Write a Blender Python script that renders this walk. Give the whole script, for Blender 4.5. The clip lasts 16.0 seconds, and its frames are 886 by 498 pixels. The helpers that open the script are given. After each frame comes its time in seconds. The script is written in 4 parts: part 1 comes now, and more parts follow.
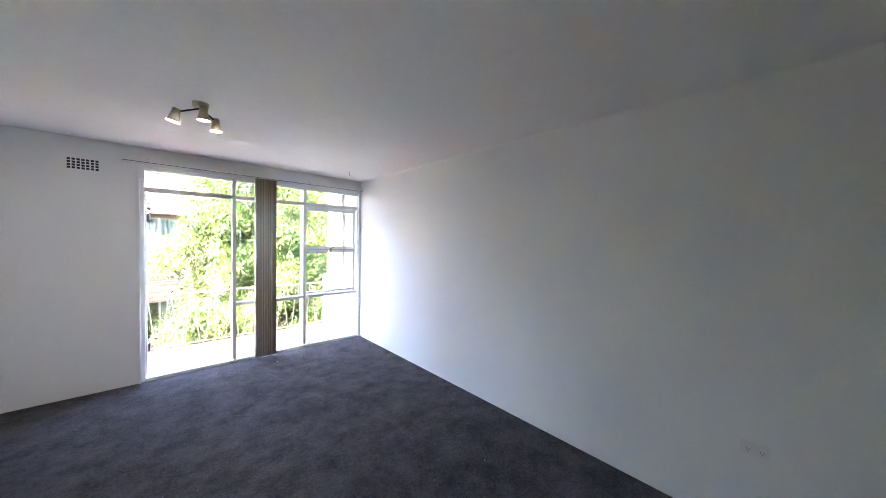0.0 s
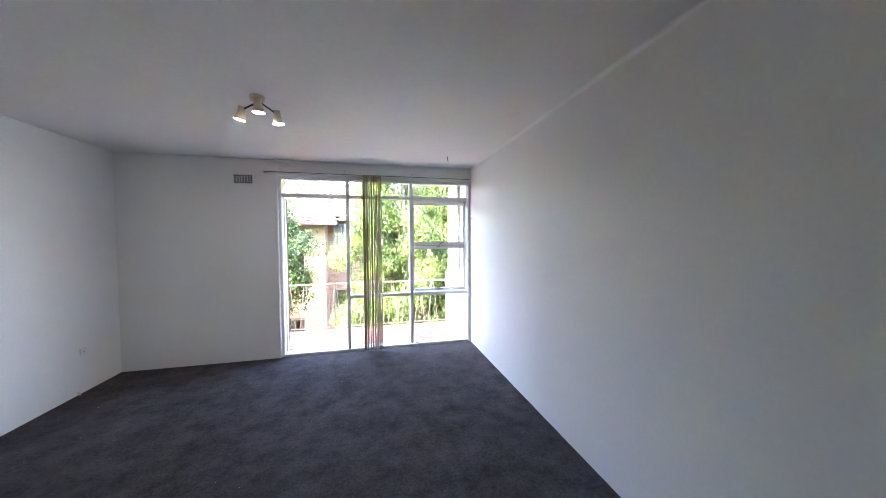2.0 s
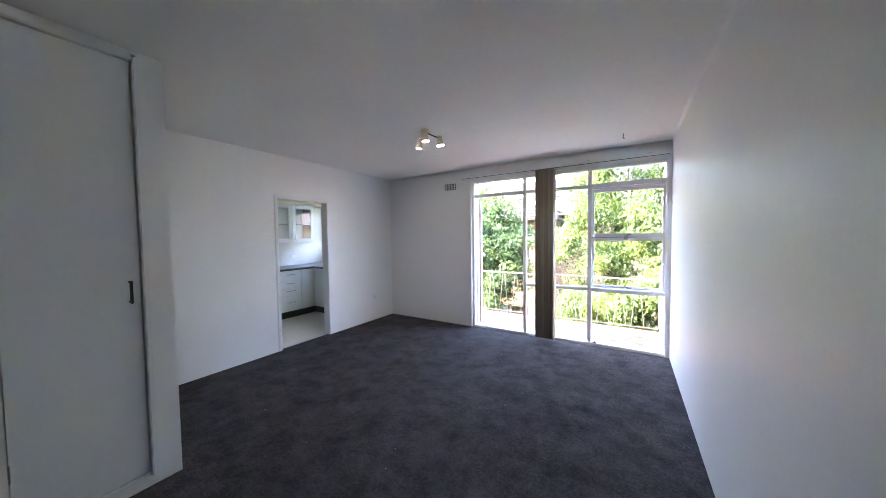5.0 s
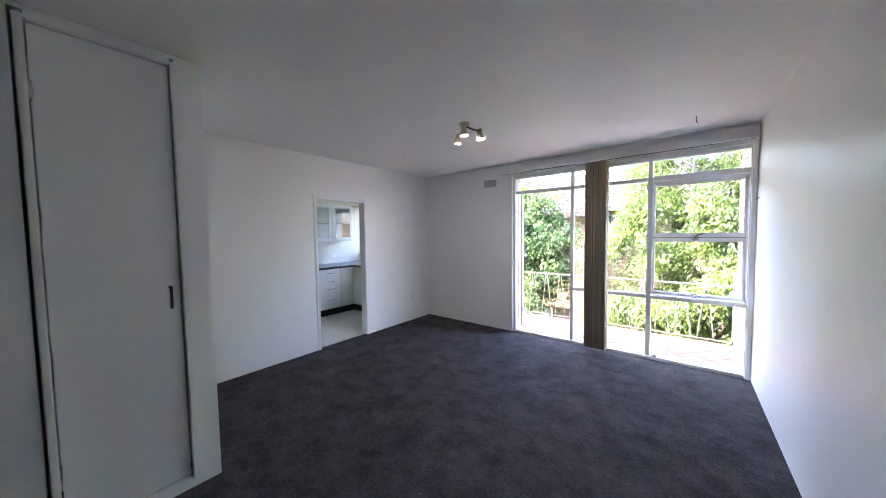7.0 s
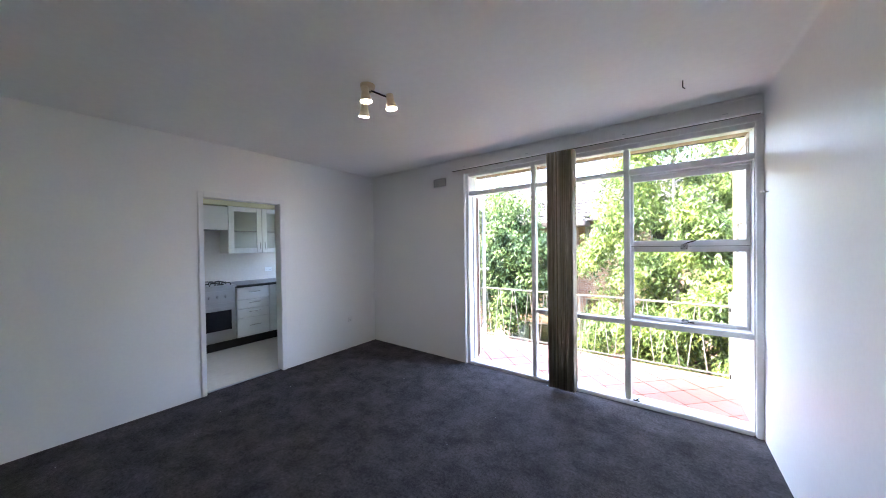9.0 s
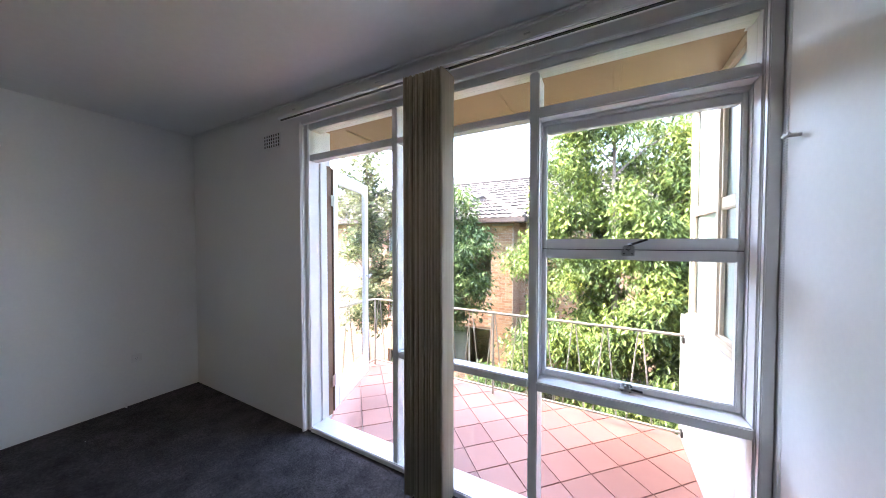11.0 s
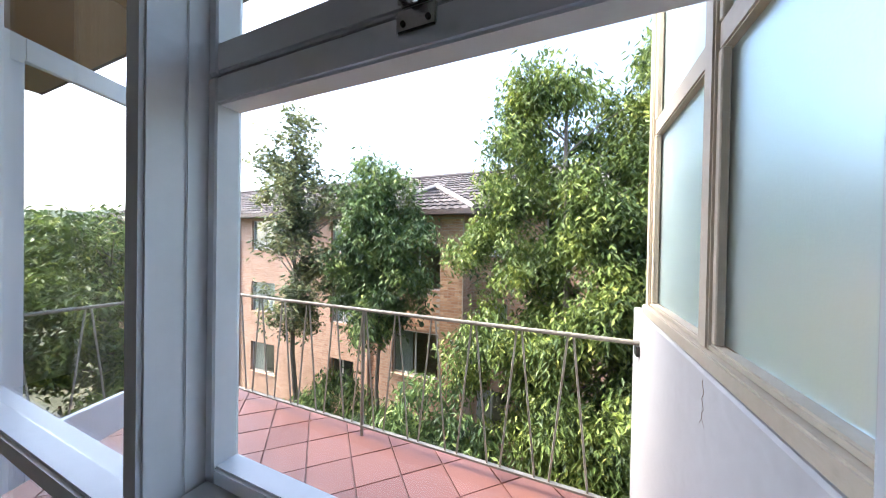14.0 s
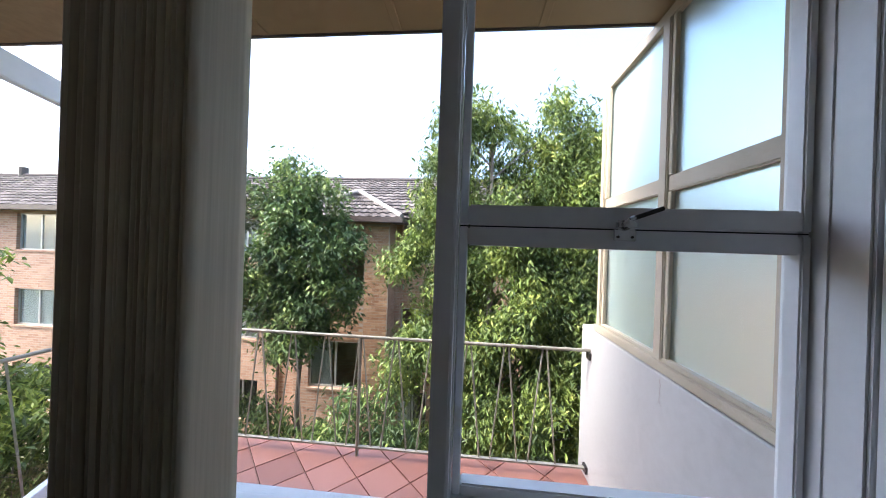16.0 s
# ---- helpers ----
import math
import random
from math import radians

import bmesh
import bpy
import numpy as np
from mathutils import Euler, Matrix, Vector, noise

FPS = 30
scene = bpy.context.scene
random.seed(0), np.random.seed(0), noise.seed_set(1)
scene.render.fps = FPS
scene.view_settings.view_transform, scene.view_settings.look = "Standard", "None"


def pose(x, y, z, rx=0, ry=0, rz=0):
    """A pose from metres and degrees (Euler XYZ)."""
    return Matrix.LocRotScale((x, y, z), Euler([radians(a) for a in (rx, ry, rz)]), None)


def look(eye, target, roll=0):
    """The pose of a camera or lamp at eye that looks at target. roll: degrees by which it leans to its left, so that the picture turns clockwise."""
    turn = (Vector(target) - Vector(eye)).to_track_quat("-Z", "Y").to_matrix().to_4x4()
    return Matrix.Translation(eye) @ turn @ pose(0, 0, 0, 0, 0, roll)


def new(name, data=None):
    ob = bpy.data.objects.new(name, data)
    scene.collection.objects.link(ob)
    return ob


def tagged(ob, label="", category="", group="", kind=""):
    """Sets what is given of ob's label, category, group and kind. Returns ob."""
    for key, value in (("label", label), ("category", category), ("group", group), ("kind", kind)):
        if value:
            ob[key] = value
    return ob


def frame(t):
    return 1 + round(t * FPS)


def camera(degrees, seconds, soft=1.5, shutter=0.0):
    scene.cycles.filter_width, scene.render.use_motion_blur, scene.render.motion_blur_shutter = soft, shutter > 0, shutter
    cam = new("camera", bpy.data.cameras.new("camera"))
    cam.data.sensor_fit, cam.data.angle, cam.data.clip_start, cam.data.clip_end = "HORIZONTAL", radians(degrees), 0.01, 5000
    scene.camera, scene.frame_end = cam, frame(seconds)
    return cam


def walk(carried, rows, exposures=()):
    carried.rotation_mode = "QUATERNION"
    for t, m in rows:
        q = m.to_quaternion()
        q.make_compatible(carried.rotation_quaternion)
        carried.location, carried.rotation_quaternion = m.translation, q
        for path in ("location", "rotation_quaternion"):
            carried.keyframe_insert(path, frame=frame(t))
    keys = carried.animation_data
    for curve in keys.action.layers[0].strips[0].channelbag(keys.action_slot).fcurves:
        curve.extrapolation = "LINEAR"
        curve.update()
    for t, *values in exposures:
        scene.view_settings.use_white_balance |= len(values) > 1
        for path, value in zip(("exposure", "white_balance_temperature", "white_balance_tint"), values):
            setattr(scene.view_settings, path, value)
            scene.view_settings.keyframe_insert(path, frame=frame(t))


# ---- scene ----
cam = camera(111.7, 16.0, soft=0.9)
PATH = [
    (0, (0.163, 0.002, 1.632), (1.522, 1.469, 1.573), 1.1),
    (0.5, (0.377, 0.142, 1.592), (1.656, 1.678, 1.529), 0.9),
    (1, (0.595, 0.266, 1.587), (1.701, 1.931, 1.515), 0.6),
    (1.5, (0.805, 0.352, 1.597), (1.733, 2.121, 1.51), 0.4),
    (2, (1.142, 0.352, 1.549), (1.598, 2.298, 1.479), -0.4),
    (2.5, (1.41, 0.321, 1.53), (1.478, 2.319, 1.466), -0.5),
    (3, (1.689, 0.265, 1.513), (1.456, 2.251, 1.452), -1.0),
    (3.5, (1.925, 0.228, 1.471), (1.294, 2.125, 1.406), -0.9),
    (4, (2.026, 0.148, 1.452), (1.18, 1.959, 1.391), -0.8),
    (4.5, (2.072, 0.14, 1.437), (1.152, 1.915, 1.375), -0.7),
    (5, (2.126, 0.209, 1.482), (1.078, 1.911, 1.4), -0.7),
    (7.5, (1.974, 0.495, 1.531), (0.72, 2.05, 1.439), -0.7),
    (8, (1.964, 0.73, 1.514), (0.726, 2.299, 1.458), -0.9),
    (10.5, (1.981, 2.687, 1.47), (0.948, 4.398, 1.428), 0.1),
    (11, (2.012, 3.091, 1.486), (1.059, 4.849, 1.435), -0.0),
    (11.5, (2.042, 3.442, 1.442), (1.124, 5.218, 1.399), 0.2),
    (12, (2.097, 3.744, 1.386), (1.206, 5.534, 1.346), 0.4),
    (12.5, (2.185, 4.024, 1.274), (1.327, 5.831, 1.235), 0.6),
    (13, (2.239, 4.241, 1.141), (1.399, 6.056, 1.113), 0.9),
    (13.5, (2.253, 4.369, 1.099), (1.425, 6.19, 1.066), 0.9),
    (14, (2.269, 4.435, 1.175), (1.484, 6.274, 1.157), 1.0),
    (14.5, (2.264, 4.429, 1.263), (1.595, 6.314, 1.251), 0.9),
    (15, (2.174, 4.327, 1.295), (1.561, 6.231, 1.29), 1.2),
    (15.5, (1.999, 4.179, 1.331), (1.501, 6.116, 1.336), 1.5),
    (16, (1.741, 3.994, 1.386), (1.565, 5.986, 1.386), 1.9),
]
walk(cam, [(t, look(eye, target, roll)) for t, eye, target, roll in PATH],
     exposures=[(0.0, 5.95, 6150, 17), (1.0, 5.82, 6150, 17), (2.0, 5.54, 6150, 17), (4.5, 5.57, 6150, 18), (8.2, 5.45, 6150, 18), (10.4, 4.65, 6250, 17), (11.0, 4.4, 6350, 17), (12.5, 3.6, 6300, 15), (14.5, 2.85, 6250, 14), (16.0, 2.75, 6250, 14)])

# ---- light ----
world = bpy.data.worlds.new("sky")
scene.world = world
world.use_nodes = True
wn = world.node_tree.nodes
sky = wn.new("ShaderNodeTexSky")
sky.sky_type = "NISHITA"
sky.sun_disc = False
sky.sun_elevation, sky.sun_rotation = radians(52), radians(-112)
sky.air_density, sky.dust_density, sky.ozone_density = 1.0, 4.0, 1.0
wn["Background"].inputs["Strength"].default_value = 0.15
world.node_tree.links.new(sky.outputs["Color"], wn["Background"].inputs["Color"])
sun_data = bpy.data.lights.new("sun", "SUN")
sun_data.energy, sun_data.angle, sun_data.color = 1.5, radians(25), (1.0, 0.97, 0.92)
sun = new("sun", sun_data)
sun.matrix_world = look((-17.2, -6.9, 23.7), (0, 0, 0))


# ---- materials ----
def nodes_of(name):
    m = bpy.data.materials.new(name)
    m.use_nodes = True
    nt = m.node_tree
    return m, nt, nt.nodes["Principled BSDF"]


def coords(nt, scale):
    tc = nt.nodes.new("ShaderNodeTexCoord")
    mp = nt.nodes.new("ShaderNodeMapping")
    mp.inputs["Scale"].default_value = scale if isinstance(scale, tuple) else (scale,) * 3
    nt.links.new(tc.outputs["Object"], mp.inputs["Vector"])
    return mp.outputs["Vector"]


def noise_tex(nt, vec, scale, detail=6.0, rough=0.6):
    n = nt.nodes.new("ShaderNodeTexNoise")
    n.inputs["Scale"].default_value, n.inputs["Detail"].default_value, n.inputs["Roughness"].default_value = scale, detail, rough
    nt.links.new(vec, n.inputs["Vector"])
    return n.outputs["Fac"]


def ramp(nt, fac, stops):
    r = nt.nodes.new("ShaderNodeValToRGB")
    el = r.color_ramp.elements
    while len(el) < len(stops):
        el.new(0.5)
    for e, (p, c) in zip(el, stops):
        e.position, e.color = p, (*c, 1)
    nt.links.new(fac, r.inputs["Fac"])
    return r.outputs["Color"]


def mix(nt, fac, a, b, mode="MIX"):
    m = nt.nodes.new("ShaderNodeMix")
    m.data_type, m.blend_type = "RGBA", mode
    for val, sock in ((fac, m.inputs[0]), (a, m.inputs[6]), (b, m.inputs[7])):
        if isinstance(val, (int, float)):
            sock.default_value = val
        elif isinstance(val, tuple):
            sock.default_value = (*val, 1)
        else:
            nt.links.new(val, sock)
    return m.outputs[2]


def bump(nt, bsdf, height, strength, distance):
    b = nt.nodes.new("ShaderNodeBump")
    b.inputs["Strength"].default_value, b.inputs["Distance"].default_value = strength, distance
    nt.links.new(height, b.inputs["Height"])
    nt.links.new(b.outputs["Normal"], bsdf.inputs["Normal"])


def surface(name, low, high, rough=0.6, big=1.2, fine=60.0, relief=0.1, depth=0.002, metal=0.0, spec=0.5):
    """Two scales of colour change between low and high, with fine relief."""
    m, nt, b = nodes_of(name)
    v = coords(nt, 1.0)
    n1, n2 = noise_tex(nt, v, big, 4.0), noise_tex(nt, v, fine, 5.0)
    f = nt.nodes.new("ShaderNodeMath")
    f.operation = "MULTIPLY_ADD"
    f.inputs[1].default_value = 0.55
    nt.links.new(n1, f.inputs[0])
    g = nt.nodes.new("ShaderNodeMath")
    g.operation = "MULTIPLY"
    g.inputs[1].default_value = 0.45
    nt.links.new(n2, g.inputs[0])
    nt.links.new(g.outputs[0], f.inputs[2])
    nt.links.new(ramp(nt, f.outputs[0], [(0.32, low), (0.68, high)]), b.inputs["Base Color"])
    b.inputs["Roughness"].default_value, b.inputs["Metallic"].default_value = rough, metal
    b.inputs["Specular IOR Level"].default_value = spec
    bump(nt, b, n2, relief, depth)
    return m


WALL = surface("wall_paint", (0.79, 0.79, 0.78), (0.845, 0.845, 0.83), 0.48, 0.8, 45, 0.10, 0.003)
CEIL = surface("ceiling_paint", (0.78, 0.78, 0.77), (0.84, 0.84, 0.83), 0.8, 0.9, 25, 0.15, 0.004)
TRIM = surface("gloss_trim_paint", (0.76, 0.76, 0.76), (0.83, 0.83, 0.83), 0.3, 2.0, 30, 0.06, 0.002)
DOORW = surface("door_paint", (0.77, 0.78, 0.79), (0.82, 0.83, 0.84), 0.4, 1.0, 40, 0.05, 0.002)
CAB = surface("cabinet_laminate", (0.78, 0.78, 0.77), (0.83, 0.83, 0.82), 0.22, 1.0, 20, 0.02, 0.001)
KTILE = surface("kitchen_wall_paint", (0.70, 0.67, 0.46), (0.78, 0.75, 0.55), 0.3, 1.0, 30, 0.05, 0.002)
SPLASH = surface("off_white_wall_tile", (0.66, 0.61, 0.56), (0.75, 0.70, 0.65), 0.18, 1.0, 30, 0.03, 0.001)
VINYL = surface("cream_vinyl", (0.60, 0.55, 0.47), (0.72, 0.67, 0.59), 0.4, 2.0, 18, 0.08, 0.002)
COUNTER = surface("grey_laminate", (0.10, 0.09, 0.095), (0.20, 0.185, 0.19), 0.35, 4.0, 120, 0.03, 0.001)
BLACK = surface("black_laminate", (0.012, 0.012, 0.012), (0.022, 0.022, 0.022), 0.4, 3.0, 40, 0.03, 0.001)
STEEL = surface("brushed_steel", (0.50, 0.50, 0.51), (0.60, 0.60, 0.61), 0.32, 3.0, 90, 0.04, 0.001, 1.0)
CHROME = surface("worn_chrome", (0.55, 0.55, 0.55), (0.68, 0.68, 0.67), 0.22, 8.0, 200, 0.05, 0.0006, 1.0)
DARKMETAL = surface("dark_bronze", (0.03, 0.027, 0.025), (0.07, 0.065, 0.06), 0.4, 12.0, 150, 0.08, 0.0008, 0.8)
CREAM = surface("cream_plastic", (0.55, 0.47, 0.31), (0.63, 0.55, 0.38), 0.4, 5.0, 60, 0.03, 0.001)
WPLASTIC = surface("white_plastic", (0.74, 0.74, 0.73), (0.80, 0.80, 0.79), 0.35, 5.0, 60, 0.02, 0.001)
SCREENW = surface("weathered_beige_timber", (0.40, 0.33, 0.24), (0.58, 0.50, 0.38), 0.6, 3.0, 70, 0.25, 0.002)
BROWNW = surface("brown_timber_edge", (0.16, 0.09, 0.05), (0.26, 0.16, 0.10), 0.55, 4.0, 80, 0.2, 0.002)
RENDERW = surface("white_cement_render", (0.43, 0.405, 0.38), (0.56, 0.54, 0.515), 0.8, 1.6, 28, 0.3, 0.004)
SOFFIT = surface("brown_soffit_paint", (0.25, 0.16, 0.085), (0.37, 0.255, 0.145), 0.6, 1.4, 22, 0.2, 0.003)
RAILM = surface("galvanised_rail", (0.22, 0.20, 0.16), (0.38, 0.35, 0.29), 0.6, 9.0, 90, 0.2, 0.001, 0.1)
GROUT = surface("tile_grout", (0.23, 0.15, 0.125), (0.33, 0.23, 0.195), 0.9, 5.0, 90, 0.3, 0.002)
GUTTER = surface("brown_gutter_paint", (0.05, 0.035, 0.03), (0.09, 0.065, 0.055), 0.4, 3.0, 30, 0.06, 0.002)
HIPCAP = surface("pale_ridge_mortar", (0.22, 0.20, 0.185), (0.32, 0.295, 0.27), 0.8, 3.0, 20, 0.3, 0.01)
ALU = surface("aluminium_frame", (0.42, 0.42, 0.42), (0.52, 0.52, 0.52), 0.4, 3.0, 40, 0.03, 0.001, 0.6)
CURTAIN = surface("pale_curtain", (0.74, 0.74, 0.73), (0.84, 0.84, 0.83), 0.9, 3.0, 30, 0.2, 0.005)
# DARKROOM has the dimness of unlit rooms put into its colour.
DARKROOM = surface("painted_dim_interior", (0.05, 0.05, 0.05), (0.09, 0.09, 0.085), 0.9, 1.0, 10, 0.05, 0.002)
BARK = surface("grey_bark", (0.09, 0.075, 0.06), (0.22, 0.19, 0.155), 0.9, 6.0, 40, 0.6, 0.02)
GRASS = surface("ground_cover", (0.03, 0.04, 0.018), (0.09, 0.085, 0.045), 0.95, 0.4, 9.0, 0.6, 0.05)
HILL = surface("far_woodland", (0.03, 0.045, 0.03), (0.085, 0.11, 0.07), 0.95, 0.03, 0.25, 0.8, 2.0)
OUTB = surface("own_brickwork", (0.30, 0.16, 0.10), (0.42, 0.25, 0.16), 0.85, 1.0, 30, 0.3, 0.004)


def carpet_material():
    m, nt, b = nodes_of("charcoal_carpet")
    v = coords(nt, 1.0)
    patch, tuft, fibre = noise_tex(nt, v, 4.0, 9.0, 0.78), noise_tex(nt, v, 55.0, 4.0, 0.75), noise_tex(nt, v, 420.0, 3.0)
    # Pile shading is painted into the colour as darker and lighter patches.
    base = ramp(nt, patch, [(0.36, (0.023, 0.020, 0.021)), (0.64, (0.088, 0.077, 0.078))])
    col = mix(nt, 0.8, base, ramp(nt, tuft, [(0.32, (0.35, 0.35, 0.35)), (0.7, (1.7, 1.68, 1.7))]), "MULTIPLY")
    nt.links.new(col, b.inputs["Base Color"])
    b.inputs["Roughness"].default_value = 1.0
    b.inputs["Specular IOR Level"].default_value = 0.1
    b.inputs["Sheen Weight"].default_value = 0.05
    b.inputs["Sheen Roughness"].default_value = 0.6
    h = nt.nodes.new("ShaderNodeMath")
    h.operation = "ADD"
    nt.links.new(tuft, h.inputs[0])
    nt.links.new(fibre, h.inputs[1])
    bump(nt, b, h.outputs[0], 0.9, 0.008)
    return m


def terracotta_material():
    m, nt, b = nodes_of("terracotta_tile")
    v = coords(nt, 1.0)
    n1, n2 = noise_tex(nt, v, 3.0), noise_tex(nt, v, 90.0)
    oi = nt.nodes.new("ShaderNodeObjectInfo")
    tone = ramp(nt, oi.outputs["Random"], [(0.0, (0.26, 0.108, 0.08)), (1.0, (0.355, 0.155, 0.115))])
    col = mix(nt, 0.6, tone, ramp(nt, n1, [(0.3, (0.78, 0.78, 0.78)), (0.7, (1.12, 1.12, 1.12))]), "MULTIPLY")
    nt.links.new(mix(nt, 0.3, col, ramp(nt, n2, [(0.3, (0.7, 0.7, 0.7)), (0.7, (1.2, 1.2, 1.2))]), "MULTIPLY"), b.inputs["Base Color"])
    b.inputs["Roughness"].default_value = 0.42
    bump(nt, b, n2, 0.12, 0.002)
    return m


def brick_material():
    m, nt, b = nodes_of("orange_brick")
    tc = nt.nodes.new("ShaderNodeTexCoord")
    geo = nt.nodes.new("ShaderNodeNewGeometry")
    sp, sn = nt.nodes.new("ShaderNodeSeparateXYZ"), nt.nodes.new("ShaderNodeSeparateXYZ")
    nt.links.new(tc.outputs["Object"], sp.inputs[0])
    nt.links.new(geo.outputs["Normal"], sn.inputs[0])
    ab = nt.nodes.new("ShaderNodeMath")
    ab.operation = "ABSOLUTE"
    nt.links.new(sn.outputs["X"], ab.inputs[0])
    mx = nt.nodes.new("ShaderNodeMix")
    nt.links.new(ab.outputs[0], mx.inputs[0])
    nt.links.new(sp.outputs["X"], mx.inputs[2])
    nt.links.new(sp.outputs["Y"], mx.inputs[3])
    cb = nt.nodes.new("ShaderNodeCombineXYZ")
    nt.links.new(mx.outputs[0], cb.inputs["X"])
    nt.links.new(sp.outputs["Z"], cb.inputs["Y"])
    br = nt.nodes.new("ShaderNodeTexBrick")
    br.inputs["Scale"].default_value = 1.0
    br.inputs["Brick Width"].default_value, br.inputs["Row Height"].default_value = 0.24, 0.086
    br.inputs["Mortar Size"].default_value, br.inputs["Mortar Smooth"].default_value = 0.008, 0.2
    br.inputs["Color1"].default_value = (0.33, 0.185, 0.12, 1)
    br.inputs["Color2"].default_value = (0.45, 0.285, 0.195, 1)
    br.inputs["Mortar"].default_value = (0.40, 0.335, 0.28, 1)
    nt.links.new(cb.outputs[0], br.inputs["Vector"])
    v = tc.outputs["Object"]
    n1, n2 = noise_tex(nt, v, 0.7), noise_tex(nt, v, 30.0)
    col = mix(nt, 0.6, br.outputs["Color"], ramp(nt, n1, [(0.3, (0.75, 0.73, 0.7)), (0.7, (1.15, 1.15, 1.15))]), "MULTIPLY")
    nt.links.new(mix(nt, 0.4, col, ramp(nt, n2, [(0.3, (0.7, 0.7, 0.7)), (0.7, (1.2, 1.2, 1.2))]), "MULTIPLY"), b.inputs["Base Color"])
    b.inputs["Roughness"].default_value = 0.9
    inv = nt.nodes.new("ShaderNodeMath")
    inv.operation = "SUBTRACT"
    inv.inputs[0].default_value = 1.0
    nt.links.new(br.outputs["Fac"], inv.inputs[1])
    bump(nt, b, inv.outputs[0], 0.6, 0.01)
    return m


def rooftile_material():
    m, nt, b = nodes_of("weathered_roof_tile")
    isl = nt.nodes.new("ShaderNodeNewGeometry")
    tone = ramp(nt, isl.outputs["Random Per Island"], [(0.0, (0.055, 0.048, 0.046)), (0.6, (0.095, 0.083, 0.08)), (1.0, (0.15, 0.132, 0.125))])
    v = coords(nt, 1.0)
    n1 = noise_tex(nt, v, 6.0)
    nt.links.new(mix(nt, 0.6, tone, ramp(nt, n1, [(0.3, (0.7, 0.7, 0.7)), (0.7, (1.25, 1.25, 1.25))]), "MULTIPLY"), b.inputs["Base Color"])
    b.inputs["Roughness"].default_value = 0.92
    b.inputs["Specular IOR Level"].default_value = 0.15
    bump(nt, b, n1, 0.3, 0.01)
    return m


def fabric_material():
    m, nt, b = nodes_of("tan_blind_fabric")
    v = coords(nt, (90.0, 90.0, 2.0))
    w = noise_tex(nt, v, 1.0, 4.0)
    oi = nt.nodes.new("ShaderNodeObjectInfo")
    tone = ramp(nt, oi.outputs["Random"], [(0.0, (0.33, 0.27, 0.18)), (1.0, (0.58, 0.51, 0.39))])
    nt.links.new(mix(nt, 0.5, tone, ramp(nt, w, [(0.3, (0.7, 0.7, 0.7)), (0.7, (1.15, 1.15, 1.15))]), "MULTIPLY"), b.inputs["Base Color"])
    b.inputs["Roughness"].default_value = 0.85
    bump(nt, b, w, 0.3, 0.001)
    return m


def glass_material(name, tint, gloss, sheen=0.02):
    """Thin clear pane: light passes straight, with a Fresnel sheen."""
    m, nt, b = nodes_of(name)
    nt.nodes.remove(b)
    tr, gl, fr, mx = (nt.nodes.new("ShaderNode" + k) for k in ("BsdfTransparent", "BsdfGlossy", "LayerWeight", "MixShader"))
    tr.inputs["Color"].default_value = (*tint, 1)
    gl.inputs["Roughness"].default_value = gloss
    pw, ad = nt.nodes.new("ShaderNodeMath"), nt.nodes.new("ShaderNodeMath")
    pw.operation, ad.operation = "POWER", "MULTIPLY_ADD"
    fr.inputs["Blend"].default_value = 0.5
    pw.inputs[1].default_value, ad.inputs[1].default_value, ad.inputs[2].default_value = 5.0, 0.7, sheen
    nt.links.new(fr.outputs["Facing"], pw.inputs[0])
    nt.links.new(pw.outputs[0], ad.inputs[0])
    nt.links.new(ad.outputs[0], mx.inputs[0])
    nt.links.new(tr.outputs[0], mx.inputs[1])
    nt.links.new(gl.outputs[0], mx.inputs[2])
    nt.links.new(mx.outputs[0], nt.nodes["Material Output"].inputs["Surface"])
    return m


def frosted_material():
    m, nt, b = nodes_of("frosted_green_glass")
    b.inputs["Base Color"].default_value = (0.80, 0.91, 0.87, 1)
    b.inputs["Transmission Weight"].default_value = 0.85
    b.inputs["Roughness"].default_value = 0.42
    b.inputs["IOR"].default_value = 1.25
    n = noise_tex(nt, coords(nt, 1.0), 160.0, 3.0)
    bump(nt, b, n, 0.25, 0.002)
    return m


def leaf_material(name, dark, light, tip):
    m, nt, b = nodes_of(name)
    isl = nt.nodes.new("ShaderNodeNewGeometry")
    col = ramp(nt, isl.outputs["Random Per Island"], [(0.0, dark), (0.35, light), (0.85, light), (1.0, tip)])
    v = coords(nt, 1.0)
    # Noise patches paint sunlit tops and shaded hollows into the leaf colour.
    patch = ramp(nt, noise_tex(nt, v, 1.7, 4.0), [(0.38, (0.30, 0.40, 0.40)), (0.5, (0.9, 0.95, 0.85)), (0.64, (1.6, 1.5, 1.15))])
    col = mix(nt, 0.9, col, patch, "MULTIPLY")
    nt.links.new(col, b.inputs["Base Color"])
    b.inputs["Roughness"].default_value = 0.5
    b.inputs["Specular IOR Level"].default_value = 0.35
    tl, mx = nt.nodes.new("ShaderNodeBsdfTranslucent"), nt.nodes.new("ShaderNodeMixShader")
    nt.links.new(col, tl.inputs["Color"])
    mx.inputs[0].default_value = 0.25
    nt.links.new(b.outputs[0], mx.inputs[1])
    nt.links.new(tl.outputs[0], mx.inputs[2])
    nt.links.new(mx.outputs[0], nt.nodes["Material Output"].inputs["Surface"])
    return m


def emitter(name, colour, power):
    m, nt, b = nodes_of(name)
    b.inputs["Base Color"].default_value = (0.8, 0.8, 0.75, 1)
    b.inputs["Emission Color"].default_value = (*colour, 1)
    b.inputs["Emission Strength"].default_value = power
    return m


